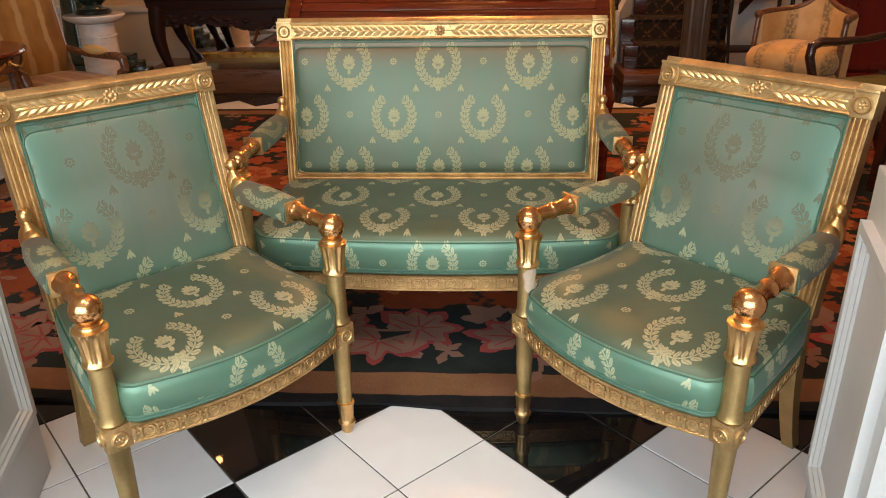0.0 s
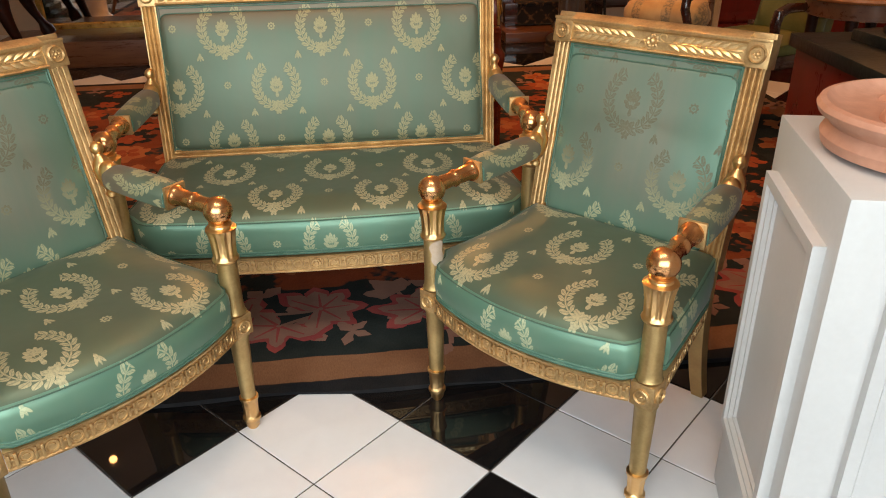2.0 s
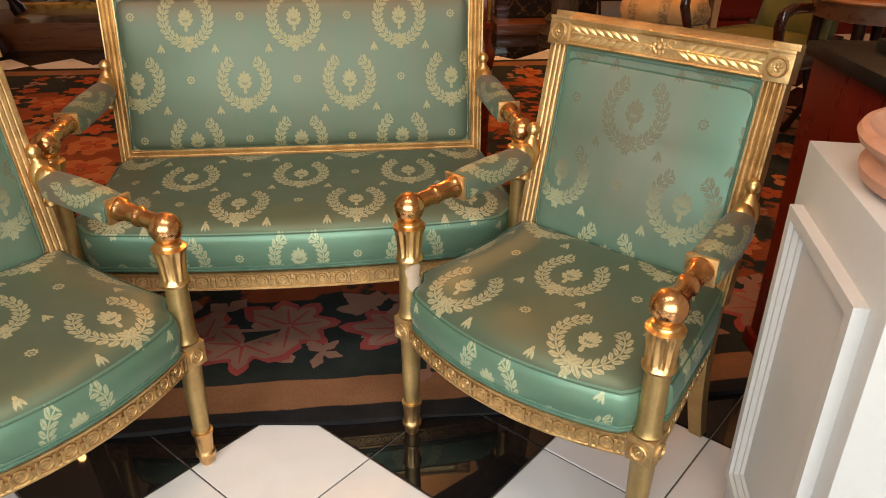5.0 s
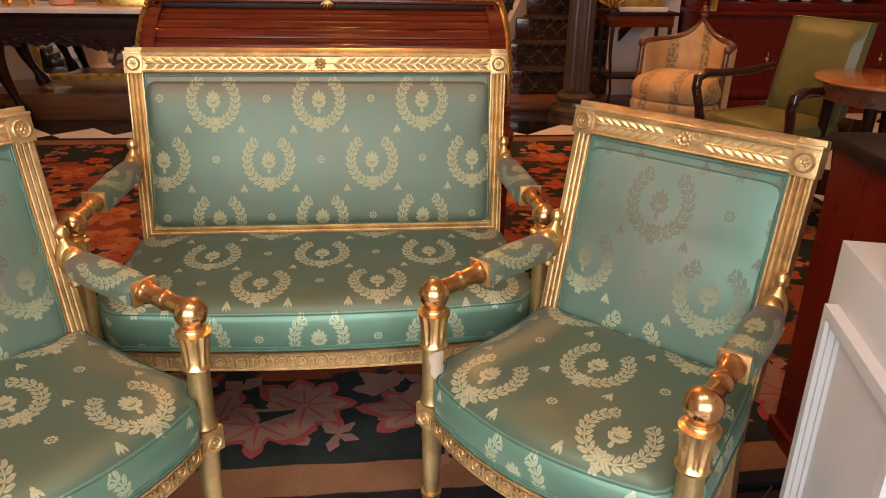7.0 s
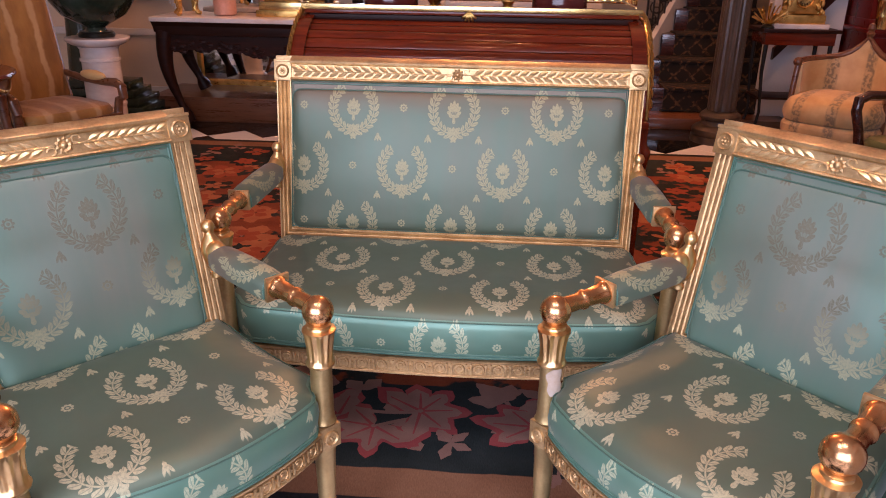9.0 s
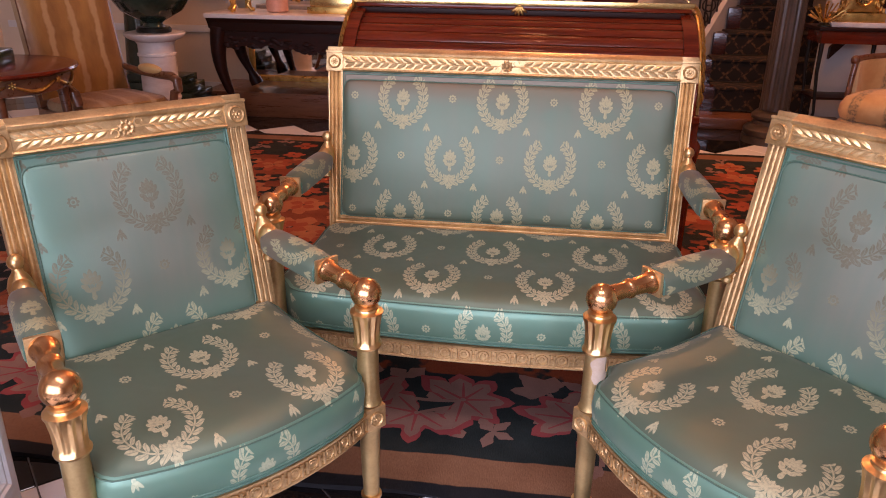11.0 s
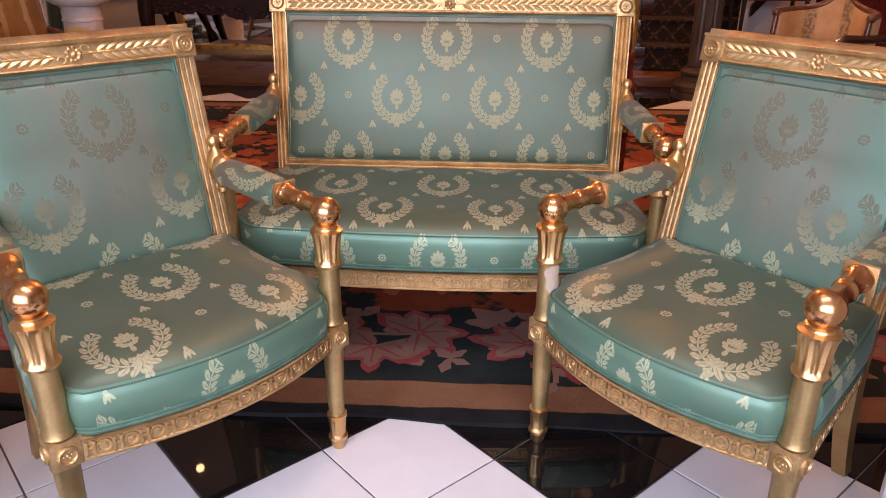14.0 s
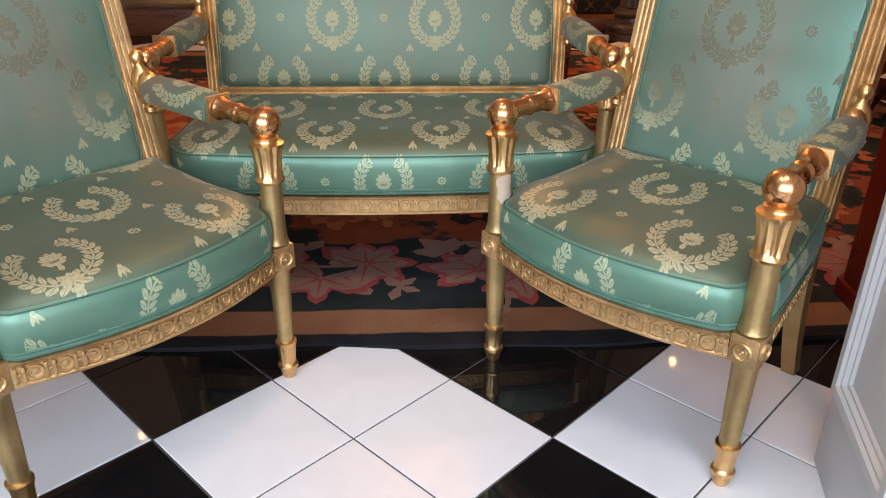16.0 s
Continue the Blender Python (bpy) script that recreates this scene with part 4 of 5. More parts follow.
panelled_pedestal(pose(0.735, 1.454, 0, 0, 0, -15.9), 0.421, 0.413, 0.885, "white painted panelled display pedestal carrying a terracotta dish")
CL, SL = math.cos(radians(15)), math.sin(radians(15))
panelled_pedestal(pose(-1.03 - 0.421 * CL + 0.42 * SL, 2.0 - 0.421 * SL - 0.42 * CL, 0, 0, 0, 15), 0.421, 0.42, 0.885, "white painted panelled display pedestal beside an armchair")

dish = thing("relief_dish", pose(0.968, 1.60, 0.889), "round terracotta dish with a carved relief on a pedestal", "dish")
bm = lathe(B(), [(0.150, 0), (0.168, 0.006), (0.172, 0.022), (0.166, 0.034), (0.162, 0.040), (0.168, 0.048), (0.180, 0.056), (0.184, 0.066), (0.180, 0.074), (0.170, 0.076), (0.164, 0.070), (0.150, 0.062), (0.08, 0.058), (0.01, 0.058)], 64)
part("bowl", bm, TERRA, dish)
bm = B()
rng = random.Random(3)
for k in range(9):
    a, r = rng.uniform(0, 6.28), rng.uniform(0.02, 0.10)
    q = pose(r * math.cos(a), r * math.sin(a), 0.058, 0, 0, rng.uniform(0, 360)) @ Matrix.Diagonal((rng.uniform(0.05, 0.075), rng.uniform(0.02, 0.035), rng.uniform(0.018, 0.034), 1))
    bmesh.ops.create_icosphere(bm, subdivisions=3, radius=1, matrix=q)
for v in bm.verts:
    v.co += Vector((noise.noise(v.co * 30), noise.noise(v.co * 30 + Vector((5, 0, 0))), noise.noise(v.co * 30 + Vector((0, 7, 0))))) * 0.006
part("relief", bm, TERRA, dish, "worn raised relief")

# ---- roll-top desk behind the settee ----
def roll_top_desk():
    top = thing("roll_top_desk", pose(-0.036, 3.42, 0), "mahogany roll-top desk with ormolu mounts behind the settee", "desk")
    hw = 0.628
    part("body", box(B(), -hw + 0.02, hw - 0.02, 0.03, 0.62, 0.60, 0.762, bevel=0.004), MAHOG, top)
    part("writing_board", box(B(), -hw - 0.01, hw + 0.01, -0.03, 0.64, 0.762, 0.787, bevel=0.005), MAHOG, top)
    # curved slatted lid
    cy, cz, R = 0.33, 0.762, 0.30
    for k in range(9):
        a0, a1 = radians(8 + 9.2 * k), radians(8 + 9.2 * (k + 1) - 1.0)
        bm = B()
        rings = []
        for x in (-hw + 0.05, hw - 0.05):
            ring = []
            for j in range(5):
                a = a0 + (a1 - a0) * j / 4
                r = R + 0.006 * math.sin(math.pi * j / 4)
                ring.append(Vector((x, cy - r * math.cos(a), cz + 0.025 + r * math.sin(a) * 0.98)))
            for a in (a1, a0):
                ring.append(Vector((x, cy - (R - 0.02) * math.cos(a), cz + 0.025 + (R - 0.02) * math.sin(a) * 0.98)))
            rings.append(ring)
        part("slat", loft(bm, rings), MAHOG, top)
    for sx in (-1, 1):
        bm = B()
        arc = [(cy - (R + 0.025) * math.cos(radians(a)), cz + 0.025 + (R + 0.012) * math.sin(radians(a))) for a in range(0, 91, 6)] + [(0.62, cz + 0.337), (0.62, cz + 0.025)]
        x0, x1 = sorted((sx * (hw - 0.05), sx * (hw + 0.0)))
        loft(bm, [[Vector((x, y, z)) for y, z in arc] for x in (x0, x1)])
        part("side", bm, MAHOG, top)
        pts = [Vector((sx * (hw + 0.004), y - 0.004, z + 0.002)) for y, z in arc[:16]]
        bm = tube(B(), pts, 0.006, 8)
        leaf = leaf_mesh("mount_leaf", ORMOLU, 0.045, 0.020, 0.010)
        ob = part("mount", bm, ORMOLU, top, "ormolu leaf mount along the curved side")
        for i in range(1, 15):
            p, q2 = pts[i], pts[min(15, i + 1)]
            for s in (-1, 1):
                piece("mount_leaf", leaf, ob, along(p, q2) @ pose(0, 0, 0, 0, -90, 0) @ pose(0, s * 0.004, 0.004, 0, 0, s * 28))
        bm = lathe(B(), [(0.030, 0.0), (0.022, 0.03), (0.026, 0.06), (0.030, 0.40), (0.034, 0.60), (0.040, 0.64), (0.044, 0.66), (0.044, 0.68), (0.030, 0.70), (0.028, 0.73), (0.032, 0.760)], 24, Matrix.Translation((sx * (hw - 0.01), 0.02, 0)), 12, 0.12, 0.05, 0.62)
        part("leg", bm, MAHOG, top)
        bm = lathe(B(), [(0.036, 0.50), (0.036, 0.64), (0.030, 0.645)], 24, Matrix.Translation((sx * (hw - 0.01), 0.02, 0)), 12, 0.2)
        part("leg_mount", bm, ORMOLU, top)
        part("leg", box(B(), sx * (hw - 0.03) - 0.025, sx * (hw - 0.03) + 0.025, 0.57, 0.62, 0, 0.62, bevel=0.003), MAHOG, top)
    part("top_board", box(B(), -hw + 0.01, hw - 0.01, 0.27, 0.63, cz + 0.338, cz + 0.352, bevel=0.003), MAHOG, top)
    # band below the brass edge, its shade put in as dark walnut
    part("top_band", box(B(), -hw + 0.03, hw - 0.03, 0.270, 0.30, cz + 0.318, cz + 0.336, bevel=0.003), DARKW, top)
    bm = B()
    for y0, y1 in ((0.262, 0.274),):
        box(bm, -hw + 0.0, hw - 0.0, y0, y1, cz + 0.352, cz + 0.372, bevel=0.002)
    part("brass_edge", bm, BRASS, top, "polished brass edge")
    # pierced gallery
    bm = B()
    z0 = cz + 0.372
    for z in (z0 + 0.004, z0 + 0.060):
        tube(bm, [(-hw + 0.02, 0.30, z), (-hw + 0.02, 0.60, z), (hw - 0.02, 0.60, z), (hw - 0.02, 0.30, z)], 0.003, 6)
    for k in range(38):
        x = -hw + 0.040 + k * (2 * hw - 0.08) / 37
        tube(bm, [(x + 0.0155 * math.cos(t), 0.60, z0 + 0.032 + 0.021 * math.sin(t)) for t in [2 * math.pi * (i + 0.5) / 8 for i in range(8)]], 0.0032, 5, True)
    for sx in (-1, 1):
        for k in range(8):
            tube(bm, [(sx * (hw - 0.02), 0.32 + 0.036 * k + 0.0155 * math.cos(t), z0 + 0.032 + 0.021 * math.sin(t)) for t in [2 * math.pi * (i + 0.5) / 8 for i in range(8)]], 0.0032, 5, True)
    part("gallery", bm, BRASS, top, "pierced brass gallery")
    bm = B()
    for k in range(5):
        q = pose(0, 0.262, cz + 0.352) @ Matrix.Rotation(radians(-50 + 25 * k), 4, "Y")
        bmesh.ops.create_icosphere(bm, subdivisions=2, radius=1, matrix=q @ pose(0, 0, -0.018) @ Matrix.Diagonal((0.006, 0.007, 0.02, 1)))
    part("key_mount", bm, ORMOLU, top)


roll_top_desk()

# ---- things on the desk ----
for x in (-0.345, 0.30):
    t = thing("porphyry_vase", pose(x, 3.83, 1.114), "dark red stone vase on a round base on the desk", "vase", "vases on the desk")
    part("base", lathe(B(), [(0.100, 0.0), (0.104, 0.008), (0.104, 0.062), (0.098, 0.070), (0.060, 0.074)], 40), PORPHYRY, t)
    part("stem", lathe(B(), [(0.052, 0.074), (0.058, 0.086), (0.040, 0.098), (0.034, 0.115), (0.044, 0.128)], 32), ORMOLU, t, "gilt stem")
    part("body", lathe(B(), [(0.044, 0.128), (0.085, 0.17), (0.105, 0.24), (0.098, 0.30), (0.070, 0.33), (0.075, 0.345)], 40), PORPHYRY, t)
t = thing("gilt_box", pose(-0.035, 3.83, 1.114), "bright gilt box on scrolled feet on the desk", "box")
part("body", box(B(), -0.165, 0.165, -0.07, 0.07, 0.035, 0.17, bevel=0.006), BRASS, t)
part("lid", box(B(), -0.172, 0.172, -0.077, 0.077, 0.172, 0.195, bevel=0.006), BRASS, t)
for x in (-0.14, 0.14):
    for y in (-0.05, 0.05):
        part("foot", lathe(B(), [(0.016, 0.0), (0.024, 0.008), (0.014, 0.02), (0.026, 0.036)], 14, Matrix.Translation((x, y, 0))), ORMOLU, t)

# ---- console table and what stands on it ----
def console_table():
    top = thing("console_table", pose(-1.72, 6.5, 0), "carved dark console table with a white marble top", "console table")
    hw = 0.86
    part("marble_top", box(B(), -hw, hw, 0, 0.6, 0.80, 0.835, bevel=0.006), VEINED, top)
    part("frieze", box(B(), -hw + 0.03, hw - 0.03, 0.03, 0.58, 0.70, 0.80, bevel=0.01), DARKW, top)
    bm = B()
    prof = [(0.0, 0.80), (0.012, 0.785), (0.03, 0.76), (0.045, 0.72)]
    loft(bm, [[Vector((x, 0.005 + o, z)) for o, z in prof] + [Vector((x, 0.08, 0.72)), Vector((x, 0.08, 0.80))] for x in (-hw + 0.01, hw - 0.01)])
    part("cornice", bm, DARKW, top)
    bm = B()
    n = 60
    ring = [[], []]
    for i in range(n + 1):
        x = -hw + 0.10 + (2 * hw - 0.2) * i / n
        z = 0.60 - 0.03 * abs(math.sin(i * 0.42)) - 0.035 * math.exp(-((i - n / 2) / 7) ** 2) + 0.006 * math.sin(i * 2.3)
        ring[0].append(x)
        ring[1].append(z)
    loft(bm, [[Vector((x, 0.05, 0.71)), Vector((x, 0.05, z)), Vector((x, 0.09, z)), Vector((x, 0.09, 0.71))] for x, z in zip(*ring)])
    rng = random.Random(5)
    for k in range(70):
        x = rng.uniform(-hw + 0.14, hw - 0.14)
        bmesh.ops.create_icosphere(bm, subdivisions=1, radius=rng.uniform(0.012, 0.026), matrix=Matrix.Translation((x, 0.05, 0.60 - 0.035 * math.exp(-(x / 0.2) ** 2) + rng.uniform(-0.025, 0.06))) @ Matrix.Diagonal((1.3, 0.7, 0.8, 1)))
    part("apron", bm, DARKW, top, "deeply carved apron")
    for sx in (-1, 1):
        for y in (0.09, 0.50):
            pts, rad = [], []
            for k in range(12):
                f = k / 11
                low = 0.025 if y < 0.3 else 0.225
                pts.append((sx * (hw - 0.10 + 0.05 * math.sin(f * math.pi * 1.2 + 0.3) - 0.05 * f), y - 0.02 * math.sin(f * math.pi * 1.3), (0.725 - low) * (1 - f) + low))
                rad.append(0.075 - 0.045 * min(1, f * 1.35) + (0.022 if f > 0.9 else 0))
            part("leg", tube(B(), pts, rad, 12), DARKW, top, "cabriole leg")


console_table()
bm = box(B(), -2.75, -0.60, 6.72, 7.35, 0.0, 0.20, bevel=0.006)
tagged(part("plinth_board", bm, BROWNW), "low brown wooden plinth along the wall under a mirror", "plinth", kind="structure")

# ---- further furniture ----
def marble_column():
    top = thing("marble_pedestal", pose(-2.62, 5.8, 0), "veined white marble column pedestal with a round cap", "pedestal")
    part("shaft", lathe(B(), [(0.17, 0), (0.17, 0.06), (0.14, 0.08), (0.128, 0.10), (0.126, 0.30), (0.132, 0.305), (0.132, 0.32), (0.126, 0.325), (0.122, 0.60), (0.130, 0.605), (0.130, 0.62), (0.122, 0.625), (0.122, 0.68), (0.135, 0.70)], 40), VEINED, top)
    part("cap", lathe(B(), [(0.13, 0.70), (0.17, 0.715), (0.20, 0.735), (0.205, 0.75), (0.20, 0.758), (0.02, 0.76)], 48), VEINED, top)


marble_column()
t = thing("urn", pose(-2.62, 5.8, 0.76), "large dark green marble urn with gilt foot on a pedestal", "urn")
part("bowl", lathe(B(), [(0.09, 0.0), (0.10, 0.02), (0.07, 0.035), (0.06, 0.06), (0.09, 0.08), (0.20, 0.14), (0.27, 0.24), (0.29, 0.36), (0.27, 0.44), (0.24, 0.46)], 48), GREENST, t)
part("foot", lathe(B(), [(0.115, 0.0), (0.118, 0.02), (0.105, 0.035)], 40), BRONZE, t)

col = thing("fluted_column", pose(1.76, 6.62, 0), "fluted grey stone column on a round moulded base", "column")
part("shaft", lathe(B(), [(0.105, 0.24), (0.104, 0.30), (0.100, 1.5), (0.092, 3.2)], 96, None, 16, 0.11, 0.29, 4), STONE, col)
part("base", lathe(B(), [(0.20, 0.0), (0.20, 0.05), (0.185, 0.055), (0.195, 0.075), (0.195, 0.10), (0.175, 0.12), (0.14, 0.135), (0.135, 0.165), (0.15, 0.18), (0.152, 0.20), (0.135, 0.22), (0.115, 0.235)], 48), STONE, col)


# ---- armchairs of the room behind ----
def curved_bergere():
    top = thing("bergere", pose(2.10, 5.42, 0, 0, 0, -40) @ Matrix.Diagonal((0.84, 0.84, 0.93, 1)), "carved walnut bergere upholstered in yellow silk with a loose cushion", "armchair")
    n = 25
    angs = [radians(-105 + 210 * k / (n - 1)) for k in range(n)]
    spot = lambda a, r: Vector((r * 0.98 * math.sin(a), 0.02 + r * math.cos(a), 0))
    high = lambda a: 0.785 + 0.010 * math.cos(a) + 0.135 * math.exp(-(abs(a) / 0.26) ** 1.1)
    bm = B()
    loft(bm, [[spot(a, 0.30) + Vector((0, 0, 0.38)), spot(a, 0.285) + Vector((0, 0, 0.52)), spot(a, 0.30) + Vector((0, 0, high(a))), spot(a, 0.355) + Vector((0, 0, high(a))), spot(a, 0.345) + Vector((0, 0, 0.38))] for a in angs])
    part("back", bm, YELLOW_BROCADE, top, "curved back in yellow silk")
    bm = tube(B(), [spot(a, 0.33) + Vector((0, 0, high(a) + 0.012)) for a in angs], 0.021, 10)
    for a in (angs[0], angs[-1]):
        bmesh.ops.create_icosphere(bm, subdivisions=2, radius=0.032, matrix=Matrix.Translation(spot(a, 0.335) + Vector((0, 0, high(a) + 0.012))))
        tube(bm, [spot(a, 0.33) + Vector((0, -0.03 * math.sin(3 * f), high(a) * (1 - f) + 0.34 * f)) for f in [k / 8 for k in range(9)]], 0.02, 10)
    part("show_frame", bm, BROWNW, top, "carved walnut crest and arms")
    bm = lathe(B(), [(0.02, 0), (0.03, 0.02), (0.016, 0.035), (0.026, 0.05), (0.02, 0.075), (0.004, 0.085)], 14, Matrix.Translation(spot(0, 0.33) + Vector((0, 0, high(0) + 0.02))))
    part("finial", bm, BROWNW, top)
    ring = lambda z, k: [Vector((0.32 * k * math.copysign(abs(math.sin(t)) ** 0.6, math.sin(t)), -0.03 + 0.31 * k * math.copysign(abs(math.cos(t)) ** 0.6, math.cos(t)), z)) for t in [2 * math.pi * i / 28 for i in range(28)]]
    part("seat_rail", loft(B(), [ring(0.27, 1.0), ring(0.35, 1.02), ring(0.355, 0.98)]), BROWNW, top)
    part("seat", loft(B(), [ring(0.35, 0.99), ring(0.40, 1.02), ring(0.435, 1.02), ring(0.455, 0.97)]), YELLOW_BROCADE, top)
    part("cushion", loft(B(), [ring(0.455, 0.88), ring(0.462, 0.98), ring(0.50, 1.03), ring(0.545, 1.02), ring(0.585, 0.94), ring(0.615, 0.70), ring(0.63, 0.35)]), YELLOW_BROCADE, top, "plump loose cushion with a woven pattern")
    for x, y in ((-0.26, -0.27), (0.26, -0.27), (-0.22, 0.24), (0.22, 0.24)):
        part("leg", lathe(B(), [(0.014, 0), (0.018, 0.01), (0.02, 0.12), (0.028, 0.22), (0.03, 0.27)], 14, Matrix.Translation((x, y, 0)), 8, 0.1, 0.02, 0.2), BROWNW, top)


def striped_brocade():
    """Yellow silk with woven bands of grey-brown sprigs."""
    m, nt, p = begin("yellow_brocade")
    co = nt.nodes.new("ShaderNodeTexCoord").outputs["Object"]
    sep = nt.nodes.new("ShaderNodeSeparateXYZ")
    nt.links.new(co, sep.inputs[0])
    wave = calc(nt, "SINE", calc(nt, "MULTIPLY", sep.outputs[0], 27.0))
    band = ramp(nt, wave, 0.45, 0.75)
    sprig_mask = ramp(nt, grain(nt, 42, 2, co), 0.44, 0.56)
    silk = blend(nt, ramp(nt, grain(nt, 6, 3, co), 0.3, 0.7), rgb(0.44, 0.25, 0.085), rgb(0.62, 0.41, 0.18))
    c = blend(nt, calc(nt, "MULTIPLY", band, calc(nt, "MULTIPLY_ADD", sprig_mask, 0.6, 0.2)), silk, rgb(0.13, 0.105, 0.06))
    nt.links.new(c, p.inputs["Base Color"])
    p.inputs["Roughness"].default_value = 0.5
    p.inputs["Sheen Weight"].default_value = 0.15
    relief(nt, p, calc(nt, "ADD", grain(nt, 9, 2, co), grain(nt, 160, 1, co)), 0.35, 0.006)
    return m


YELLOW_BROCADE = striped_brocade()


def golden_stripe():
    """Old gold silk with pale watered stripes."""
    m, nt, p = begin("golden_striped_silk")
    co = nt.nodes.new("ShaderNodeTexCoord").outputs["Object"]
    sep = nt.nodes.new("ShaderNodeSeparateXYZ")
    nt.links.new(co, sep.inputs[0])
    drift = calc(nt, "MULTIPLY_ADD", grain(nt, 9, 3, co), 0.06, sep.outputs[0])
    stripe = ramp(nt, calc(nt, "SINE", calc(nt, "MULTIPLY", drift, 44.0)), 0.55, 0.9)
    silk = blend(nt, ramp(nt, grain(nt, 7, 4, co, (1, 1, 0.3)), 0.3, 0.7), rgb(0.15, 0.060, 0.008), rgb(0.31, 0.15, 0.030))
    nt.links.new(blend(nt, calc(nt, "MULTIPLY", stripe, 0.75), silk, rgb(0.40, 0.26, 0.13)), p.inputs["Base Color"])
    p.inputs["Roughness"].default_value = 0.42
    p.inputs["Sheen Weight"].default_value = 0.15
    relief(nt, p, calc(nt, "ADD", grain(nt, 9, 2, co), grain(nt, 160, 1, co)), 0.35, 0.006)
    return m


GOLDSTRIPE = golden_stripe()
curved_bergere()


def open_armchair(m, label, cloth, frame_mat, high, name="open_armchair", pad=None, arm=0.67, cover=0.0):
    """A show-wood armchair with a padded seat and back and swept arms."""
    top = thing(name, m, label, "armchair")
    part("seat_rail", box(B(), -0.29, 0.29, -0.27, 0.25, 0.36, 0.43, bevel=0.006), frame_mat, top)
    bm = B()
    rr = lambda z, k: [Vector((0.275 * k * math.copysign(abs(math.sin(t)) ** 0.35, math.sin(t)), -0.01 + 0.25 * k * math.copysign(abs(math.cos(t)) ** 0.35, math.cos(t)), z)) for t in [2 * math.pi * i / 40 for i in range(40)]]
    part("seat", loft(bm, [rr(0.43, 1.0), rr(0.455, 1.01), rr(0.478, 0.96), rr(0.49, 0.8), rr(0.497, 0.4)]), cloth, top, "padded seat")
    lean = lambda z: 0.24 + 0.20 * (z - 0.43)
    low_b = 0.47 if cover else 0.53
    bm = B()
    cols = []
    for i in range(13):
        f = -1 + i / 6
        row = []
        for j in range(13):
            g = j / 12
            z = low_b + (high - 0.04 + (0.05 if cover else 0.0) - low_b) * g
            e = min(1.0, (1 - abs(f)) * 6, g * 8, (1 - g) * 8)
            row.append(bm.verts.new(((cover or 0.235) * f, lean(z) - 0.03 - 0.03 * math.sqrt(e), z)))
        cols.append(row)
    skin(bm, cols, False)
    rim = cols[0] + [c[-1] for c in cols[1:]] + cols[-1][-2::-1] + [c[0] for c in cols[-2:0:-1]]
    behind = [bm.verts.new((v.co.x, lean(v.co.z) + (0.030 if cover else 0.012), v.co.z)) for v in rim]
    skin(bm, [rim, behind], True)
    bm.faces.new(behind)
    ob = part("back", bm, cloth, top, "padded back")
    if cover:
        loop = [Vector((sx * cover, lean(z) - 0.03, z)) for sx, z in ((-1, low_b), (-1, high + 0.01), (1, high + 0.01), (1, low_b))]
        part("piping", tube(B(), loop, 0.005, 6, True), frame_mat if pad else cloth, ob)
    for sx in (-1, 1):
        bm = B()
        loft(bm, [[Vector((sx * 0.262 - 0.022, lean(z) - 0.022, z)), Vector((sx * 0.262 + 0.022, lean(z) - 0.022, z)), Vector((sx * 0.262 + 0.022, lean(z) + 0.02, z)), Vector((sx * 0.262 - 0.022, lean(z) + 0.02, z))] for z in (0.36, 0.43, 0.46 if cover else 0.7, 0.50 if cover else high)])
        part("stile", bm, frame_mat, top)
        pts = [(sx * 0.27, lean(0.70) - 0.02, arm + 0.03), (sx * 0.29, 0.10, arm + 0.005), (sx * 0.305, -0.08, arm), (sx * 0.31, -0.20, arm + 0.005), (sx * 0.31, -0.255, arm - 0.015), (sx * 0.305, -0.265, arm - 0.07), (sx * 0.295, -0.235, 0.50), (sx * 0.285, -0.225, 0.42)]
        part("arm", tube(B(), pts, [0.020, 0.021, 0.023, 0.026, 0.028, 0.026, 0.024, 0.026], 12), frame_mat, top, "swept polished arm")
        if pad:
            bm = B()
            bmesh.ops.create_icosphere(bm, subdivisions=3, radius=1, matrix=pose(sx * 0.297, 0.0, arm + 0.03) @ Matrix.Diagonal((0.035, 0.12, 0.03, 1)))
            part("arm_pad", bm, pad, top)
        loft_f = B()
        loft(loft_f, [[Vector((sx * 0.262 + a * w, -0.245 + b * w - 0.03 * (1 - z / 0.36), z)) for a, b in ((-1, -1), (1, -1), (1, 1), (-1, 1))] for z, w in ((0, 0.016), (0.12, 0.018), (0.36, 0.026))])
        part("front_leg", loft_f, frame_mat, top)
        loft_f = B()
        loft(loft_f, [[Vector((sx * 0.255 + a * w, 0.24 + b * w + 0.10 * (1 - z / 0.40) ** 2, z)) for a, b in ((-1, -1), (1, -1), (1, 1), (-1, 1))] for z, w in ((0, 0.016), (0.1, 0.018), (0.25, 0.02), (0.40, 0.024))])
        part("back_leg", loft_f, frame_mat, top)
    if not cover:
        part("crest_rail", box(B(), -0.284, 0.284, lean(high) - 0.024, lean(high) + 0.022, high - 0.05, high + 0.012, bevel=0.008), frame_mat, top)


open_armchair(pose(2.25, 4.56, 0, 0, 0, -68), "dark mahogany armchair with olive green seat and back", OLIVE, MAHOG_D, 0.96, cover=0.225)
open_armchair(pose(-2.46, 4.86, 0, 0, 0, 60), "walnut armchair in golden yellow silk with padded arms", GOLDSTRIPE, BROWNW, 1.14, pad=YELLOW, arm=0.585, cover=0.27)


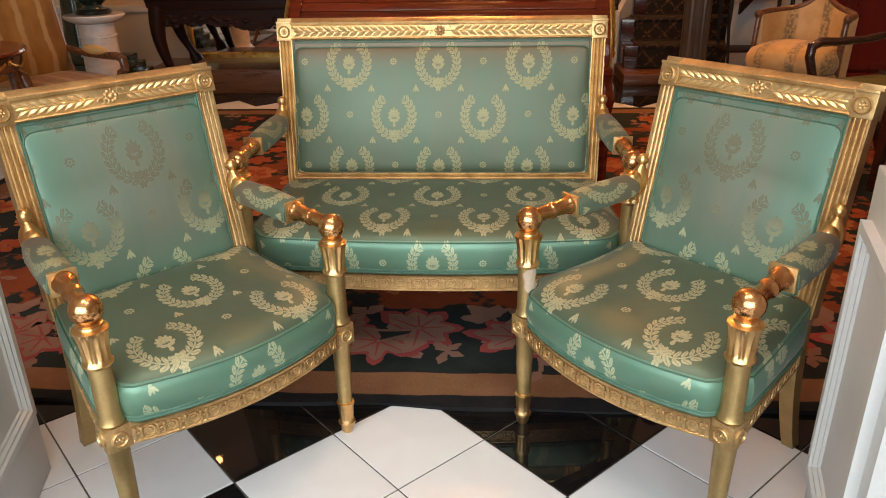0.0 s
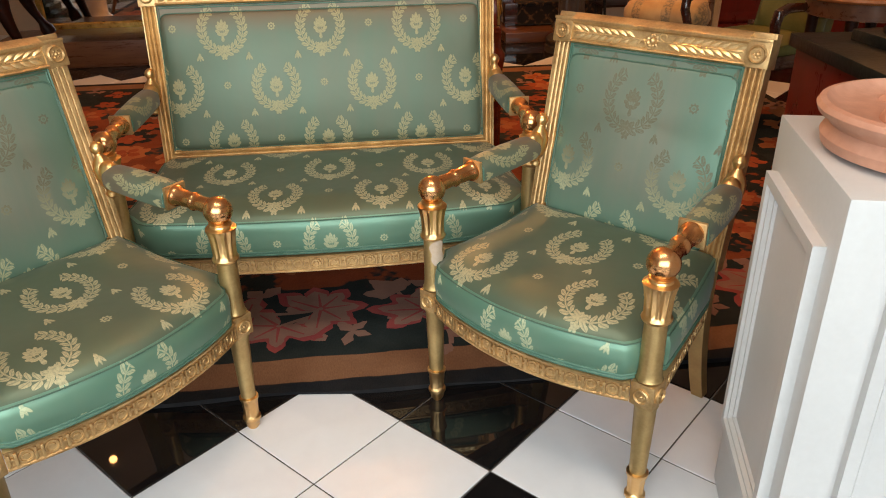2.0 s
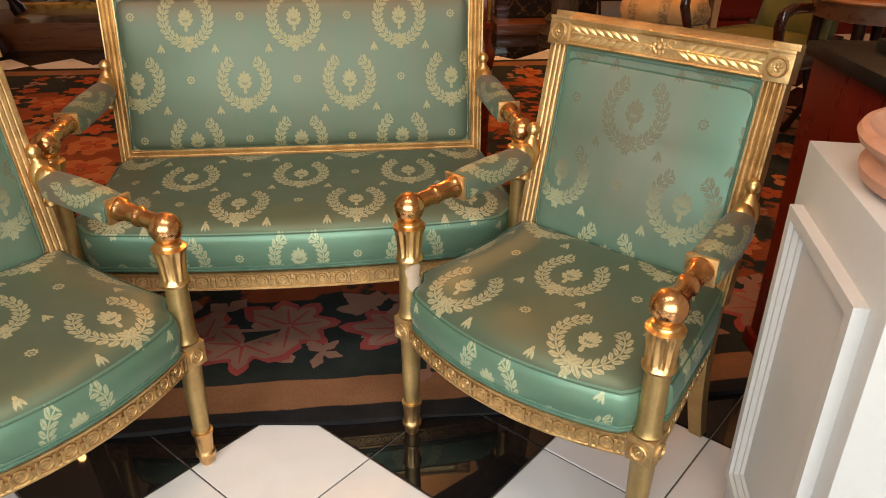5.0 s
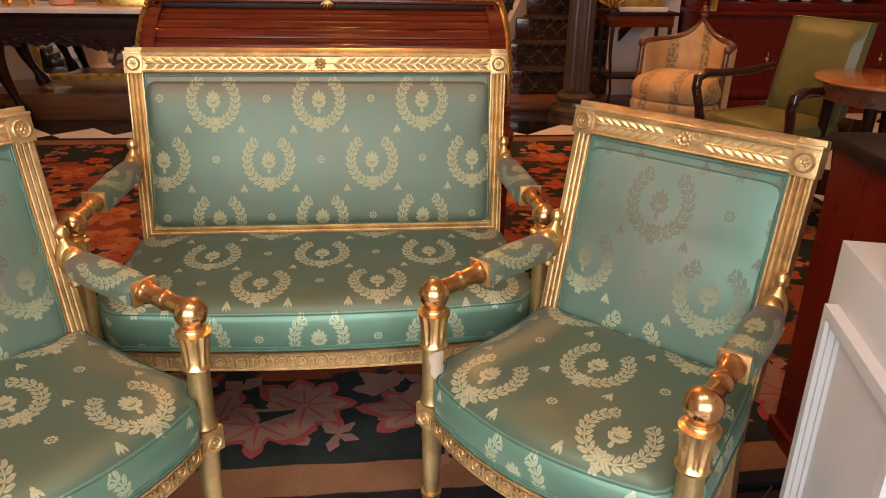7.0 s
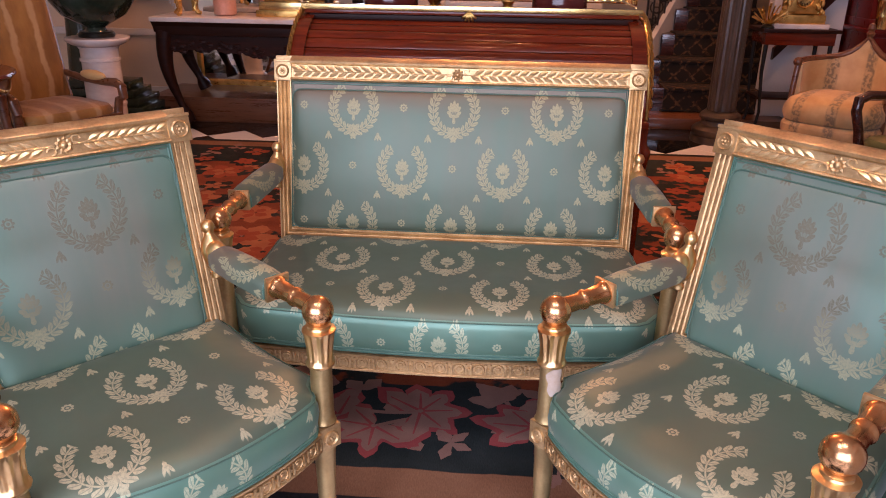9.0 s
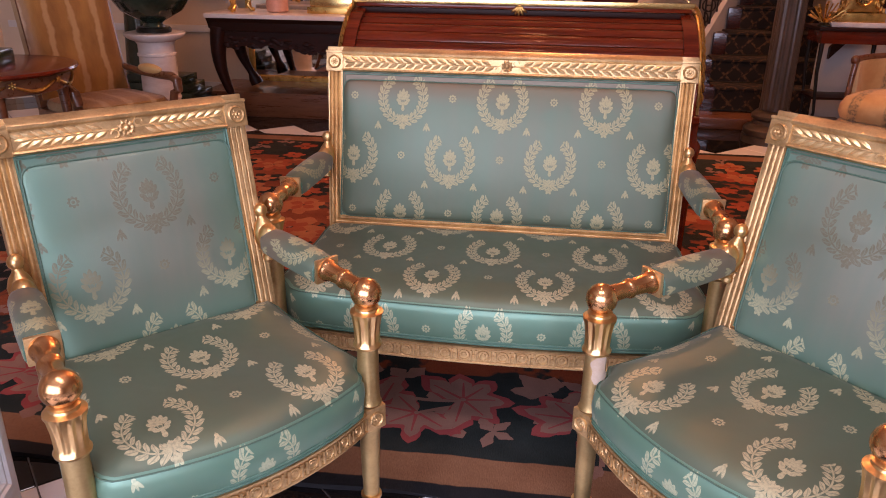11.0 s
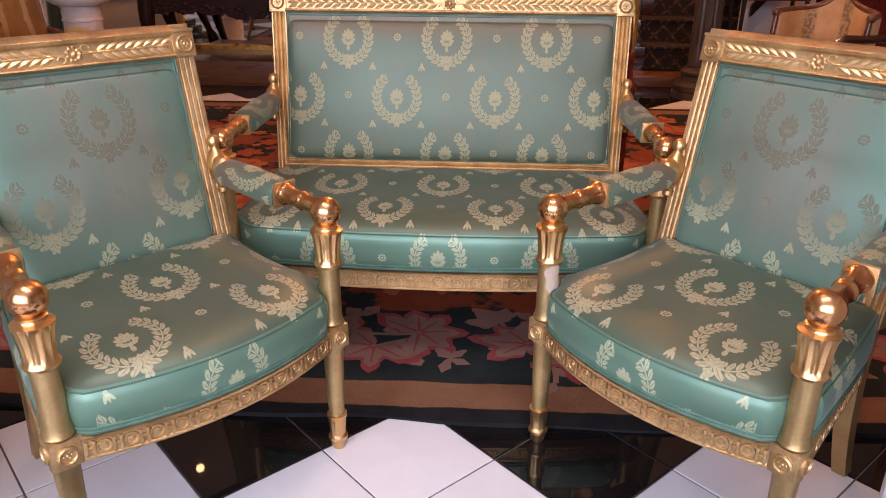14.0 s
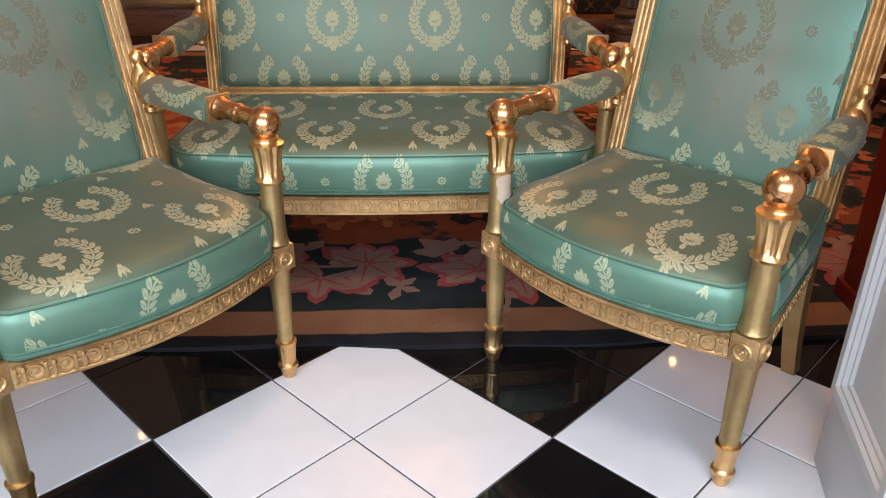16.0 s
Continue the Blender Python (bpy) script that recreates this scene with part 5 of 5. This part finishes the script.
# ---- round tables ----
def round_table(m, r, h, label, top_mat, ornate):
    top = thing("round_table", m, label, "table")
    part("tabletop", lathe(B(), [(0.02, h - 0.03), (r - 0.03, h - 0.03), (r - 0.01, h - 0.026), (r, h - 0.015), (r - 0.004, h - 0.004), (r - 0.02, h), (0.01, h)], 56), top_mat, top)
    part("frieze", lathe(B(), [(r - 0.06, h - 0.11), (r - 0.045, h - 0.105), (r - 0.045, h - 0.03)], 48), BROWNW, top)
    if ornate:
        bm = B()
        for k in range(10):
            a0 = 2 * math.pi * k / 10
            pts = [((r - 0.038) * math.cos(a0 + 0.55 * f), (r - 0.038) * math.sin(a0 + 0.55 * f), h - 0.055 - 0.035 * math.sin(math.pi * f)) for f in [i / 8 for i in range(9)]]
            tube(bm, pts, [0.005 + 0.004 * math.sin(math.pi * i / 8) for i in range(9)], 6)
            flower(bm, Matrix.Translation(pts[0]) @ Matrix.Rotation(a0, 4, "Z") @ Matrix.Rotation(radians(90), 4, "Y"), 0.022, 6)
        part("garland", bm, ORMOLU, top, "ormolu garland mount")
    for k in range(4):
        a = radians(45 + 90 * k)
        pts = [((r - 0.09) * math.cos(a), (r - 0.09) * math.sin(a), h - 0.10), ((r - 0.08) * math.cos(a), (r - 0.08) * math.sin(a), h * 0.55), ((r - 0.12) * math.cos(a), (r - 0.12) * math.sin(a), h * 0.25), ((r - 0.03) * math.cos(a), (r - 0.03) * math.sin(a), 0.012)]
        part("leg", tube(B(), pts, [0.03, 0.022, 0.018, 0.02], 10), BROWNW if ornate else DARKW, top)
    part("stretcher", lathe(B(), [(0.10, h * 0.25 - 0.012), (0.13, h * 0.25 - 0.008), (0.13, h * 0.25 + 0.008), (0.02, h * 0.25 + 0.012)], 32), BROWNW if ornate else DARKW, top)
    return top


round_table(pose(2.57, 4.17, 0), 0.32, 0.75, "round table with a glossy orange inlaid wooden top", INLAY, False)
round_table(pose(-2.67, 4.18, 0), 0.43, 0.75, "round walnut table with ormolu garlands", MAHOG, True)
t = thing("stone_casket", pose(-2.72, 4.16, 0.75, 0, 0, 12), "dark green stone casket with a carved brown lid", "casket")
part("body", box(B(), -0.17, 0.17, -0.11, 0.11, 0.0, 0.075, bevel=0.012), GREENST, t)
bm = box(B(), -0.12, 0.12, -0.08, 0.08, 0.075, 0.12, bevel=0.02)
for k in range(12):
    a = math.pi * k / 6
    bmesh.ops.create_icosphere(bm, subdivisions=2, radius=1, matrix=Matrix.Translation((0.085 * math.cos(a), 0.055 * math.sin(a), 0.13)) @ Matrix.Diagonal((0.032, 0.028, 0.04, 1)))
part("lid", bm, BROWNW, t, "carved brown lid")

# ---- cabinet with a bronze beside the armchair ----
t = thing("mahogany_pedestal_cabinet", pose(1.205, 2.06, 0, 0, 0, -6), "plain polished mahogany cabinet with a dark slate top", "cabinet")
part("body", box(B(), 0, 0.62, 0, 0.46, 0.06, 0.86, bevel=0.004), MAHOG_M, t)
part("base", box(B(), -0.012, 0.632, -0.012, 0.472, 0.0, 0.06, bevel=0.004), MAHOG_M, t)
part("slate_top", box(B(), -0.016, 0.636, -0.016, 0.476, 0.86, 0.895, bevel=0.005), BRONZE, t, "dark slate top")
t = thing("bronze_sculpture", pose(1.46, 2.32, 0.895), "dark patinated bronze sculpture on a cabinet", "sculpture")
bm = box(B(), -0.13, 0.13, -0.09, 0.09, 0.0, 0.03, bevel=0.006)
part("base", bm, BRONZE, t)
bm = B()
tube(bm, [(-0.06, 0, 0.03), (-0.05, -0.02, 0.12), (-0.02, 0, 0.24), (0.02, 0.0, 0.38), (0.0, 0, 0.5)], [0.03, 0.035, 0.05, 0.06, 0.03], 12)
tube(bm, [(0.08, 0, 0.03), (0.07, 0.01, 0.13), (0.02, 0, 0.25)], [0.028, 0.03, 0.045], 12)
tube(bm, [(-0.10, 0, 0.03), (-0.02, -0.03, 0.06), (0.09, -0.02, 0.045)], [0.02, 0.035, 0.025], 10)
part("form", bm, BRONZE, t)

# ---- stair with patterned carpet ----
stair = tagged(new("staircase"), "staircase with dark patterned carpet and an iron rail", "staircase", kind="structure")
RISE, FOOT, START = 0.195, 0.09, 7.27
part("platform", box(B(), 1.30, 2.42, 6.98, 9.58, 0.0, FOOT, bevel=0.006), BROWNW, stair, "low brown wooden platform")
left_end = lambda k: 1.345 + 0.15 * max(0.0, k - 1)
for k in range(7):
    x0, y0 = left_end(k), START + 0.26 * k
    zb = FOOT + RISE * k
    z = zb + RISE
    part("step", box(B(), x0, 2.42, y0, 9.58, zb, z, bevel=0.006), MAHOG_D, stair)
    bm = B()
    prof = [(0.0, zb), (-0.008, zb + 0.004), (-0.010, z - 0.02), (-0.024, z - 0.012), (-0.024, z + 0.004), (-0.012, z + 0.010), (0.27, z + 0.010), (0.27, z), (0.0, z)]
    loft(bm, [[Vector((x, y0 + o, zz)) for o, zz in prof] for x in (x0 + 0.11, 2.42)])
    part("carpet", bm, STAIRCARPET, stair, "dark stair carpet with a gold lattice")
    part("stair_rod", tube(B(), [(x0 + 0.09, y0 - 0.014, zb + 0.014), (2.42, y0 - 0.014, zb + 0.014)], 0.006, 8), BRONZE, stair)
side_line = [(left_end(k) - 0.02, START + 0.26 * k, FOOT + RISE * (k + 1) + 0.06) for k in (1.0, 2, 3, 4, 5, 6)]
bm = B()
loft(bm, [[Vector((x - 0.05, y, 0)), Vector((x - 0.05, y, z)), Vector((x - 0.005, y, z)), Vector((x - 0.005, y, 0))] for x, y, z in side_line])
part("stringer", bm, WHITE, stair, "white painted stringer", smooth=False)
rail_ob = thing("stair_railing", pose(0, 0, 0), "black wrought iron stair railing with scrolls", "railing")
for k in range(11):
    f = 1.0 + 0.48 * k
    x, y, z = left_end(f) - 0.05, START + 0.26 * f, FOOT + RISE * (f + 1) + 0.08
    part("baluster", tube(B(), [(x, y, z), (x, y, z + 0.85)], 0.008, 6), IRON, rail_ob)
    for c in (0.16, 0.40, 0.66):
        bm = B()
        for s_x in (-1, 1):
            pts = [(x + 0.035 + s_x * (0.010 + 0.009 * th) * math.cos(th + 1.57), y + 0.05, z + 0.08 + c + (0.010 + 0.009 * th) * math.sin(th + 1.57)) for th in [0.5 * i for i in range(13)]]
            tube(bm, pts, 0.006, 5)
        part("scroll", bm, IRON, rail_ob)
part("handrail", tube(B(), [(x - 0.03, y, z + 0.80) for x, y, z in side_line], 0.022, 10), DARKW, rail_ob)

# ---- stand with a clock, behind the column ----
t = thing("side_table", pose(2.02, 6.72, 0), "small dark side table with thin legs and inlaid frieze", "table")
part("tabletop", box(B(), -0.01, 0.56, 0.0, 0.38, 0.80, 0.825, bevel=0.005), DARKW, t)
part("frieze", box(B(), 0.02, 0.53, 0.03, 0.35, 0.71, 0.80, bevel=0.004), MAHOG, t)
for x in (0.04, 0.51):
    for y in (0.05, 0.33):
        part("leg", tube(B(), [(x, y, 0.71), (x, y, 0.5), (x + (0.03 if x < 0.2 else -0.03), y, 0.2), (x, y, 0.0)], [0.018, 0.014, 0.011, 0.014], 8), IRON, t)
part("shelf", box(B(), 0.04, 0.51, 0.05, 0.33, 0.30, 0.318, bevel=0.003), DARKW, t)
t = thing("mantel_clock", pose(2.30, 6.88, 0.825), "gilt mantel clock on a white marble base", "clock")
part("base", box(B(), -0.20, 0.20, -0.10, 0.10, 0.0, 0.035, bevel=0.006), VEINED, t, "white marble base")
part("plinth", box(B(), -0.17, 0.17, -0.085, 0.085, 0.035, 0.10, bevel=0.008), ORMOLU, t)
part("case", box(B(), -0.12, 0.12, -0.07, 0.07, 0.10, 0.30, bevel=0.03), ORMOLU, t)
rng = random.Random(21)
for sx in (-1, 1):
    bm = B()
    for k in range(30):
        z = rng.uniform(0.10, 0.30)
        bmesh.ops.create_icosphere(bm, subdivisions=1, radius=rng.uniform(0.010, 0.020), matrix=Matrix.Translation((sx * (0.09 + rng.uniform(0, 0.07) * (1.25 - z / 0.30)), -0.06 + rng.uniform(-0.02, 0.03), z)) @ Matrix.Diagonal((0.8, 0.8, 1.4, 1)))
    part("scroll", bm, ORMOLU, t, "gilt bronze scroll beside the dial")
part("dial", lathe(B(), [(0.052, 0), (0.052, 0.008), (0.046, 0.010), (0.01, 0.010)], 32, pose(0, -0.07, 0.21, 90)), BRASS, t)
bm = B()
for k in range(12):
    box(bm, -0.003, 0.003, 0.030, 0.043, 0.010, 0.0115, pose(0, -0.07, 0.21, 90) @ Matrix.Rotation(radians(30 * k), 4, "Z"))
box(bm, -0.002, 0.002, 0.0, 0.030, 0.0115, 0.0125, pose(0, -0.07, 0.21, 90) @ Matrix.Rotation(radians(-50), 4, "Z"))
part("hour_marks", bm, IRON, t, "dark hour marks and hand")
part("bezel", lathe(B(), [(0.066, 0), (0.066, 0.010), (0.058, 0.016), (0.0525, 0.010), (0.0525, 0)], 32, pose(0, -0.07, 0.21, 90)), ORMOLU, t)
t = thing("twig_ornament", pose(2.06, 6.80, 0.825), "spiky gilt ornament on a side table", "ornament")
bm = B()
rng = random.Random(8)
for k in range(26):
    d = Vector((rng.uniform(-1, 1), rng.uniform(-0.6, 0.6), rng.uniform(0.1, 1.2))).normalized()
    tube(bm, [(0, 0, 0.02), tuple(d * 0.07 + Vector((0, 0, 0.03))), tuple(d * 0.14 + Vector((0.01, 0, 0.04)))], [0.006, 0.004, 0.006], 5)
part("branches", bm, ORMOLU, t)
part("foot", lathe(B(), [(0.05, 0), (0.05, 0.012), (0.02, 0.03)], 16), BRONZE, t)

# ---- mahogany bookcase with china ----
LINING = surface("pale_shelf_lining", (0.36, 0.24, 0.13), (0.46, 0.32, 0.19), 0.7, 0, 4, 60)
CHINA = surface("glazed_china", (0.72, 0.68, 0.62), (0.80, 0.77, 0.72), 0.15, 0, 6, 60)
CHINA_BLUE = surface("grey_blue_china_rim", (0.40, 0.38, 0.38), (0.76, 0.71, 0.64), 0.18, 0, 26, 60)
t = thing("bookcase", pose(2.80, 6.80, 0), "large dark red mahogany bookcase showing china plates", "bookcase")
part("base", box(B(), -0.02, 2.12, 0.02, 0.56, 0.0, 0.12, bevel=0.008), MAHOG_M, t)
part("lower_body", box(B(), 0.0, 2.10, 0.04, 0.56, 0.12, 0.80, bevel=0.006), MAHOG_M, t)
part("waist_moulding", box(B(), -0.02, 2.12, 0.0, 0.56, 0.80, 0.835, bevel=0.01), MAHOG_M, t)
part("shelf", box(B(), 0.0, 2.10, 0.04, 0.56, 0.835, 0.90, bevel=0.004), MAHOG_M, t)
part("back_board", box(B(), 0.0, 2.10, 0.52, 0.56, 0.90, 2.40), LINING, t, "pale lined back of the shelves")
part("cornice", box(B(), -0.04, 2.14, 0.0, 0.58, 2.40, 2.50, bevel=0.02), MAHOG_M, t)
for x in (0.0, 0.50, 1.02, 1.54, 2.06):
    w = 0.17 if x == 0.0 else 0.13
    part("stile", box(B(), x, min(2.10, x + w), 0.04, 0.52, 0.90, 2.40, bevel=0.005), MAHOG_M, t)
for k in range(2):
    x0 = 0.06 + 1.0 * k
    d = part("door", loft_frame(x0, x0 + 0.96, 0.15, 0.77, 0.07, 0.022, 0.038), MAHOG_M, t)
    part("panel", box(B(), x0 + 0.065, x0 + 0.895, 0.030, 0.040, 0.215, 0.705), MAHOG_M, d)
    bm = B()
    lathe(bm, [(0.012, 0), (0.016, 0.002), (0.012, 0.006), (0.004, 0.006)], 12, pose(x0 + 0.56, 0.029, 0.46, 90))
    tube(bm, [(x0 + 0.56, 0.025, 0.48), (x0 + 0.56, 0.025, 0.52)], [0.009, 0.002], 6)
    tube(bm, [(x0 + 0.56, 0.025, 0.44), (x0 + 0.56, 0.025, 0.40)], [0.009, 0.002], 6)
    part("escutcheon", bm, BRASS, d, "brass keyhole plate")
for x in (0.08, 2.02):
    column = part("column", lathe(B(), [(0.052, 1.04), (0.046, 2.40)], 24, Matrix.Translation((x, 0.03, 0))), MAHOG_M, t, "turned mahogany corner column")
    part("column_base", lathe(B(), [(0.045, 0.835), (0.045, 0.90), (0.050, 0.915), (0.048, 0.93), (0.056, 1.02), (0.061, 1.03), (0.061, 1.045), (0.05, 1.05)], 24, Matrix.Translation((x, 0.03, 0))), BRASS, column, "brass column base")
china = None
for x, r in ((0.385, 0.118), (0.745, 0.112), (0.945, 0.105), (1.30, 0.11)):
    at_shelf = pose(2.80 + x, 6.80 + 0.20, 0.90, 0, 0, 0)
    if china is None:
        china = thing("china_plate", at_shelf, "white china plate with a grey-blue rim standing on a bookcase shelf", "plate", "china plates")
        face = pose(0, 0.0, 0.105, 78)
        part("plate", lathe(B(), [(0.050, 0.0), (0.052, 0.004), (0.105, 0.014), (0.106, 0.017), (0.103, 0.018), (0.068, 0.010), (0.060, 0.0085), (0.002, 0.008)], 40, face), CHINA, china)
        part("rim", lathe(B(), [(0.1035, 0.0184), (0.086, 0.0142), (0.073, 0.0116)], 40, face), CHINA_BLUE, china, "painted rim")
        part("flower_spray", lathe(B(), [(0.016, 0.0082), (0.014, 0.0092), (0.002, 0.0094)], 7, face), CHINA_BLUE, china, "small painted flower")
    else:
        copy_thing(china, at_shelf @ Matrix.Diagonal((r / 0.105, r / 0.105, r / 0.105, 1)))
tagged(part("wall_stair", box(B(), 2.22, 2.78, 7.22, 7.34, 0, 3.2), WHITE, smooth=False), "pale grey painted wall beside the stairs", "wall", kind="structure")
tagged(part("stair_string", loft(B(), [[Vector((x, y, z)) for y in (7.17, 7.216) for z in ((zz, zz + 0.09) if y < 7.2 else (zz + 0.09, zz))] for x, zz in ((2.26, 0.55), (2.78, 1.15))]), DARKW), "dark sloping moulding on the stair wall", "trim", kind="structure")

# ---- objects on the console and the wall behind ----
bm = B()
box(bm, -5.0, 0.9, 7.40, 7.55, 0, 3.2)
tagged(part("wall_partition", bm, WALLP, smooth=False), "cream painted partition wall with mouldings", "wall", kind="structure")
bm = B()
box(bm, -4.9, 0.9, 7.376, 7.397, 0.0, 0.16, bevel=0.004)
box(bm, -4.9, 0.9, 7.370, 7.397, 0.60, 0.66, bevel=0.008)
tagged(part("trim", bm, WHITE), "white skirting board and dado rail", "trim", kind="structure")
for x0 in (-4.6, -3.6, -0.4):
    bm = loft_frame(x0, x0 + 0.8, 0.9, 2.8, 0.05, 7.372, 7.397)
    tagged(part("wall_panel", bm, WHITE), "white raised panel moulding", "trim", kind="structure")
t = thing("pier_mirror", pose(-1.72, 7.33, 0.20), "tall pier mirror in a gilt frame behind the console", "mirror")
part("mirror_frame", loft_frame(-0.85, 0.85, 0.0, 2.3, 0.06, 0.0, 0.045), ORMOLU, t)
part("glass", box(B(), -0.80, 0.80, 0.018, 0.03, 0.05, 2.25), MIRROR, t, "silvered glass")
t = thing("wall_bracket", pose(-2.72, 7.30, 0.78), "carved white scroll bracket on the wall", "bracket")
bm = B()
for k in range(7):
    pts = [(0.02 * k - 0.06 + 0.03 * math.sin(th), -0.02, 0.22 - 0.035 * k * 0.6 - 0.04 * th) for th in [0.3 * i for i in range(9)]]
    tube(bm, pts, [0.018 - 0.001 * i for i in range(9)], 8)
box(bm, -0.10, 0.12, -0.03, 0.066, 0.18, 0.26, bevel=0.01)
part("scrolls", bm, WHITE, t)

t = thing("candelabrum", pose(-2.38, 6.72, 0.835), "gilt bronze candelabrum on a scrolled tripod foot", "candelabrum")
bm = B()
for k in range(3):
    q = Matrix.Rotation(2 * math.pi * k / 3 + 0.5, 4, "Z")
    tube(bm, [q @ Vector(p) for p in ((0.02, 0, 0.16), (0.06, 0, 0.15), (0.09, 0, 0.10), (0.075, 0, 0.05), (0.10, 0, 0.02), (0.125, 0, 0.015))], [0.02, 0.022, 0.02, 0.016, 0.018, 0.014], 8)
    flower(bm, q @ pose(0.095, 0, 0.10, 0, 90, 0), 0.03, 6)
part("foot", bm, ORMOLU, t, "scrolled gilt foot")
part("stem", lathe(B(), [(0.05, 0.12), (0.055, 0.15), (0.03, 0.18), (0.02, 0.24), (0.035, 0.30), (0.02, 0.36), (0.015, 0.6)], 20), ORMOLU, t)
t = thing("porcelain_vase", pose(-2.08, 6.78, 0.835), "terracotta pink porcelain jar on the console", "vase")
part("body", lathe(B(), [(0.07, 0), (0.085, 0.01), (0.088, 0.16), (0.08, 0.20), (0.05, 0.22), (0.05, 0.26), (0.06, 0.27)], 32), TERRA, t)
t = thing("gilt_casket", pose(-1.62, 6.80, 0.835), "gilt stepped casket under a glass shade on the console", "casket")
part("base", box(B(), -0.19, 0.19, -0.11, 0.11, 0.0, 0.05, bevel=0.008), ORMOLU, t)
part("step", box(B(), -0.17, 0.17, -0.09, 0.09, 0.05, 0.11, bevel=0.006), BRASS, t)
part("lid", box(B(), -0.14, 0.14, -0.075, 0.075, 0.11, 0.22, bevel=0.02), ORMOLU, t)
t = thing("dark_figurine", pose(-1.25, 6.75, 0.835), "dark bronze figurine base on the console", "ornament")
part("base", lathe(B(), [(0.07, 0), (0.075, 0.015), (0.05, 0.03), (0.055, 0.06), (0.035, 0.09), (0.03, 0.16), (0.05, 0.2), (0.04, 0.3)], 24), BRONZE, t)

t = thing("stepped_plinth", pose(-3.02, 6.55, 0), "stepped dark green marble plinth on the floor", "plinth")
for k in range(6):
    part("step", box(B(), -0.48 + 0.045 * k, 0.48 - 0.045 * k, -0.30 + 0.035 * k, 0.30 - 0.035 * k, 0.06 * k, 0.06 * (k + 1) - 0.003, bevel=0.006), GREENST, t)
part("shaft", lathe(B(), [(0.15, 0.36), (0.14, 0.40), (0.10, 0.95), (0.16, 1.0)], 32, Matrix.Translation((-0.12, 0, 0))), GREENST, t)
# ---- floor tiles ----
TA = radians(43.45)
UA, UB, V0 = Vector((math.cos(TA), math.sin(TA), 0)) * 0.30, Vector((-math.sin(TA), math.cos(TA), 0)) * 0.30, Vector((-0.10, 1.95, 0))


def tile_points(i, j):
    o = V0 + UA * (i + 0.5) + UB * (j + 0.5)
    g = 0.5 - 0.0022 / 0.30
    return o, [(-g, -g), (g, -g), (g, g), (-g, g)]


def tile_solid(bm, place):
    e = 0.0015 / 0.30
    low = [bm.verts.new(place(a, b, -0.004)) for a, b in tile_points(0, 0)[1]]
    mid = [bm.verts.new(place(a, b, -0.0012)) for a, b in tile_points(0, 0)[1]]
    up = [bm.verts.new(place(a - math.copysign(e, a), b - math.copysign(e, b), 0.0)) for a, b in tile_points(0, 0)[1]]
    skin(bm, [low, mid, up], True)
    bm.faces.new(up)


tile_me = []
for mt in (MARBLE_W, MARBLE_B):
    bm = B()
    tile_solid(bm, lambda a, b, z: UA * a + UB * b + Vector((0, 0, z)))
    me = bpy.data.meshes.new("tile")
    bmesh.ops.recalc_face_normals(bm, faces=bm.faces)
    bm.to_mesh(me)
    bm.free()
    me.materials.append(mt)
    tile_me.append(me)
rest = [B(), B()]
count = 0
for i in range(-40, 41):
    for j in range(-40, 41):
        o = tile_points(i, j)[0]
        if not (-4.95 < o.x < 4.95 and -1.32 < o.y < 9.5) or (2.75 < o.y < 5.7 and abs(o.x) < 2.2):
            continue
        k = (((i + 1) // 2) + ((j + 1) // 2)) % 2
        if o.y > 6.42 and abs(o.x) < 3.4:
            k = 1
        if -2.2 < o.x < 2.2 and 1.0 < o.y < 2.6 and count < 300:
            piece("tile", tile_me[k], floor, Matrix.Translation(o))
            count += 1
        else:
            tile_solid(rest[k], lambda a, b, z: o + UA * a + UB * b + Vector((0, 0, z)))
for bm, mt in zip(rest, (MARBLE_W, MARBLE_B)):
    tagged(part("outer_tiles", bm, mt, floor, smooth=False), kind="stuff")
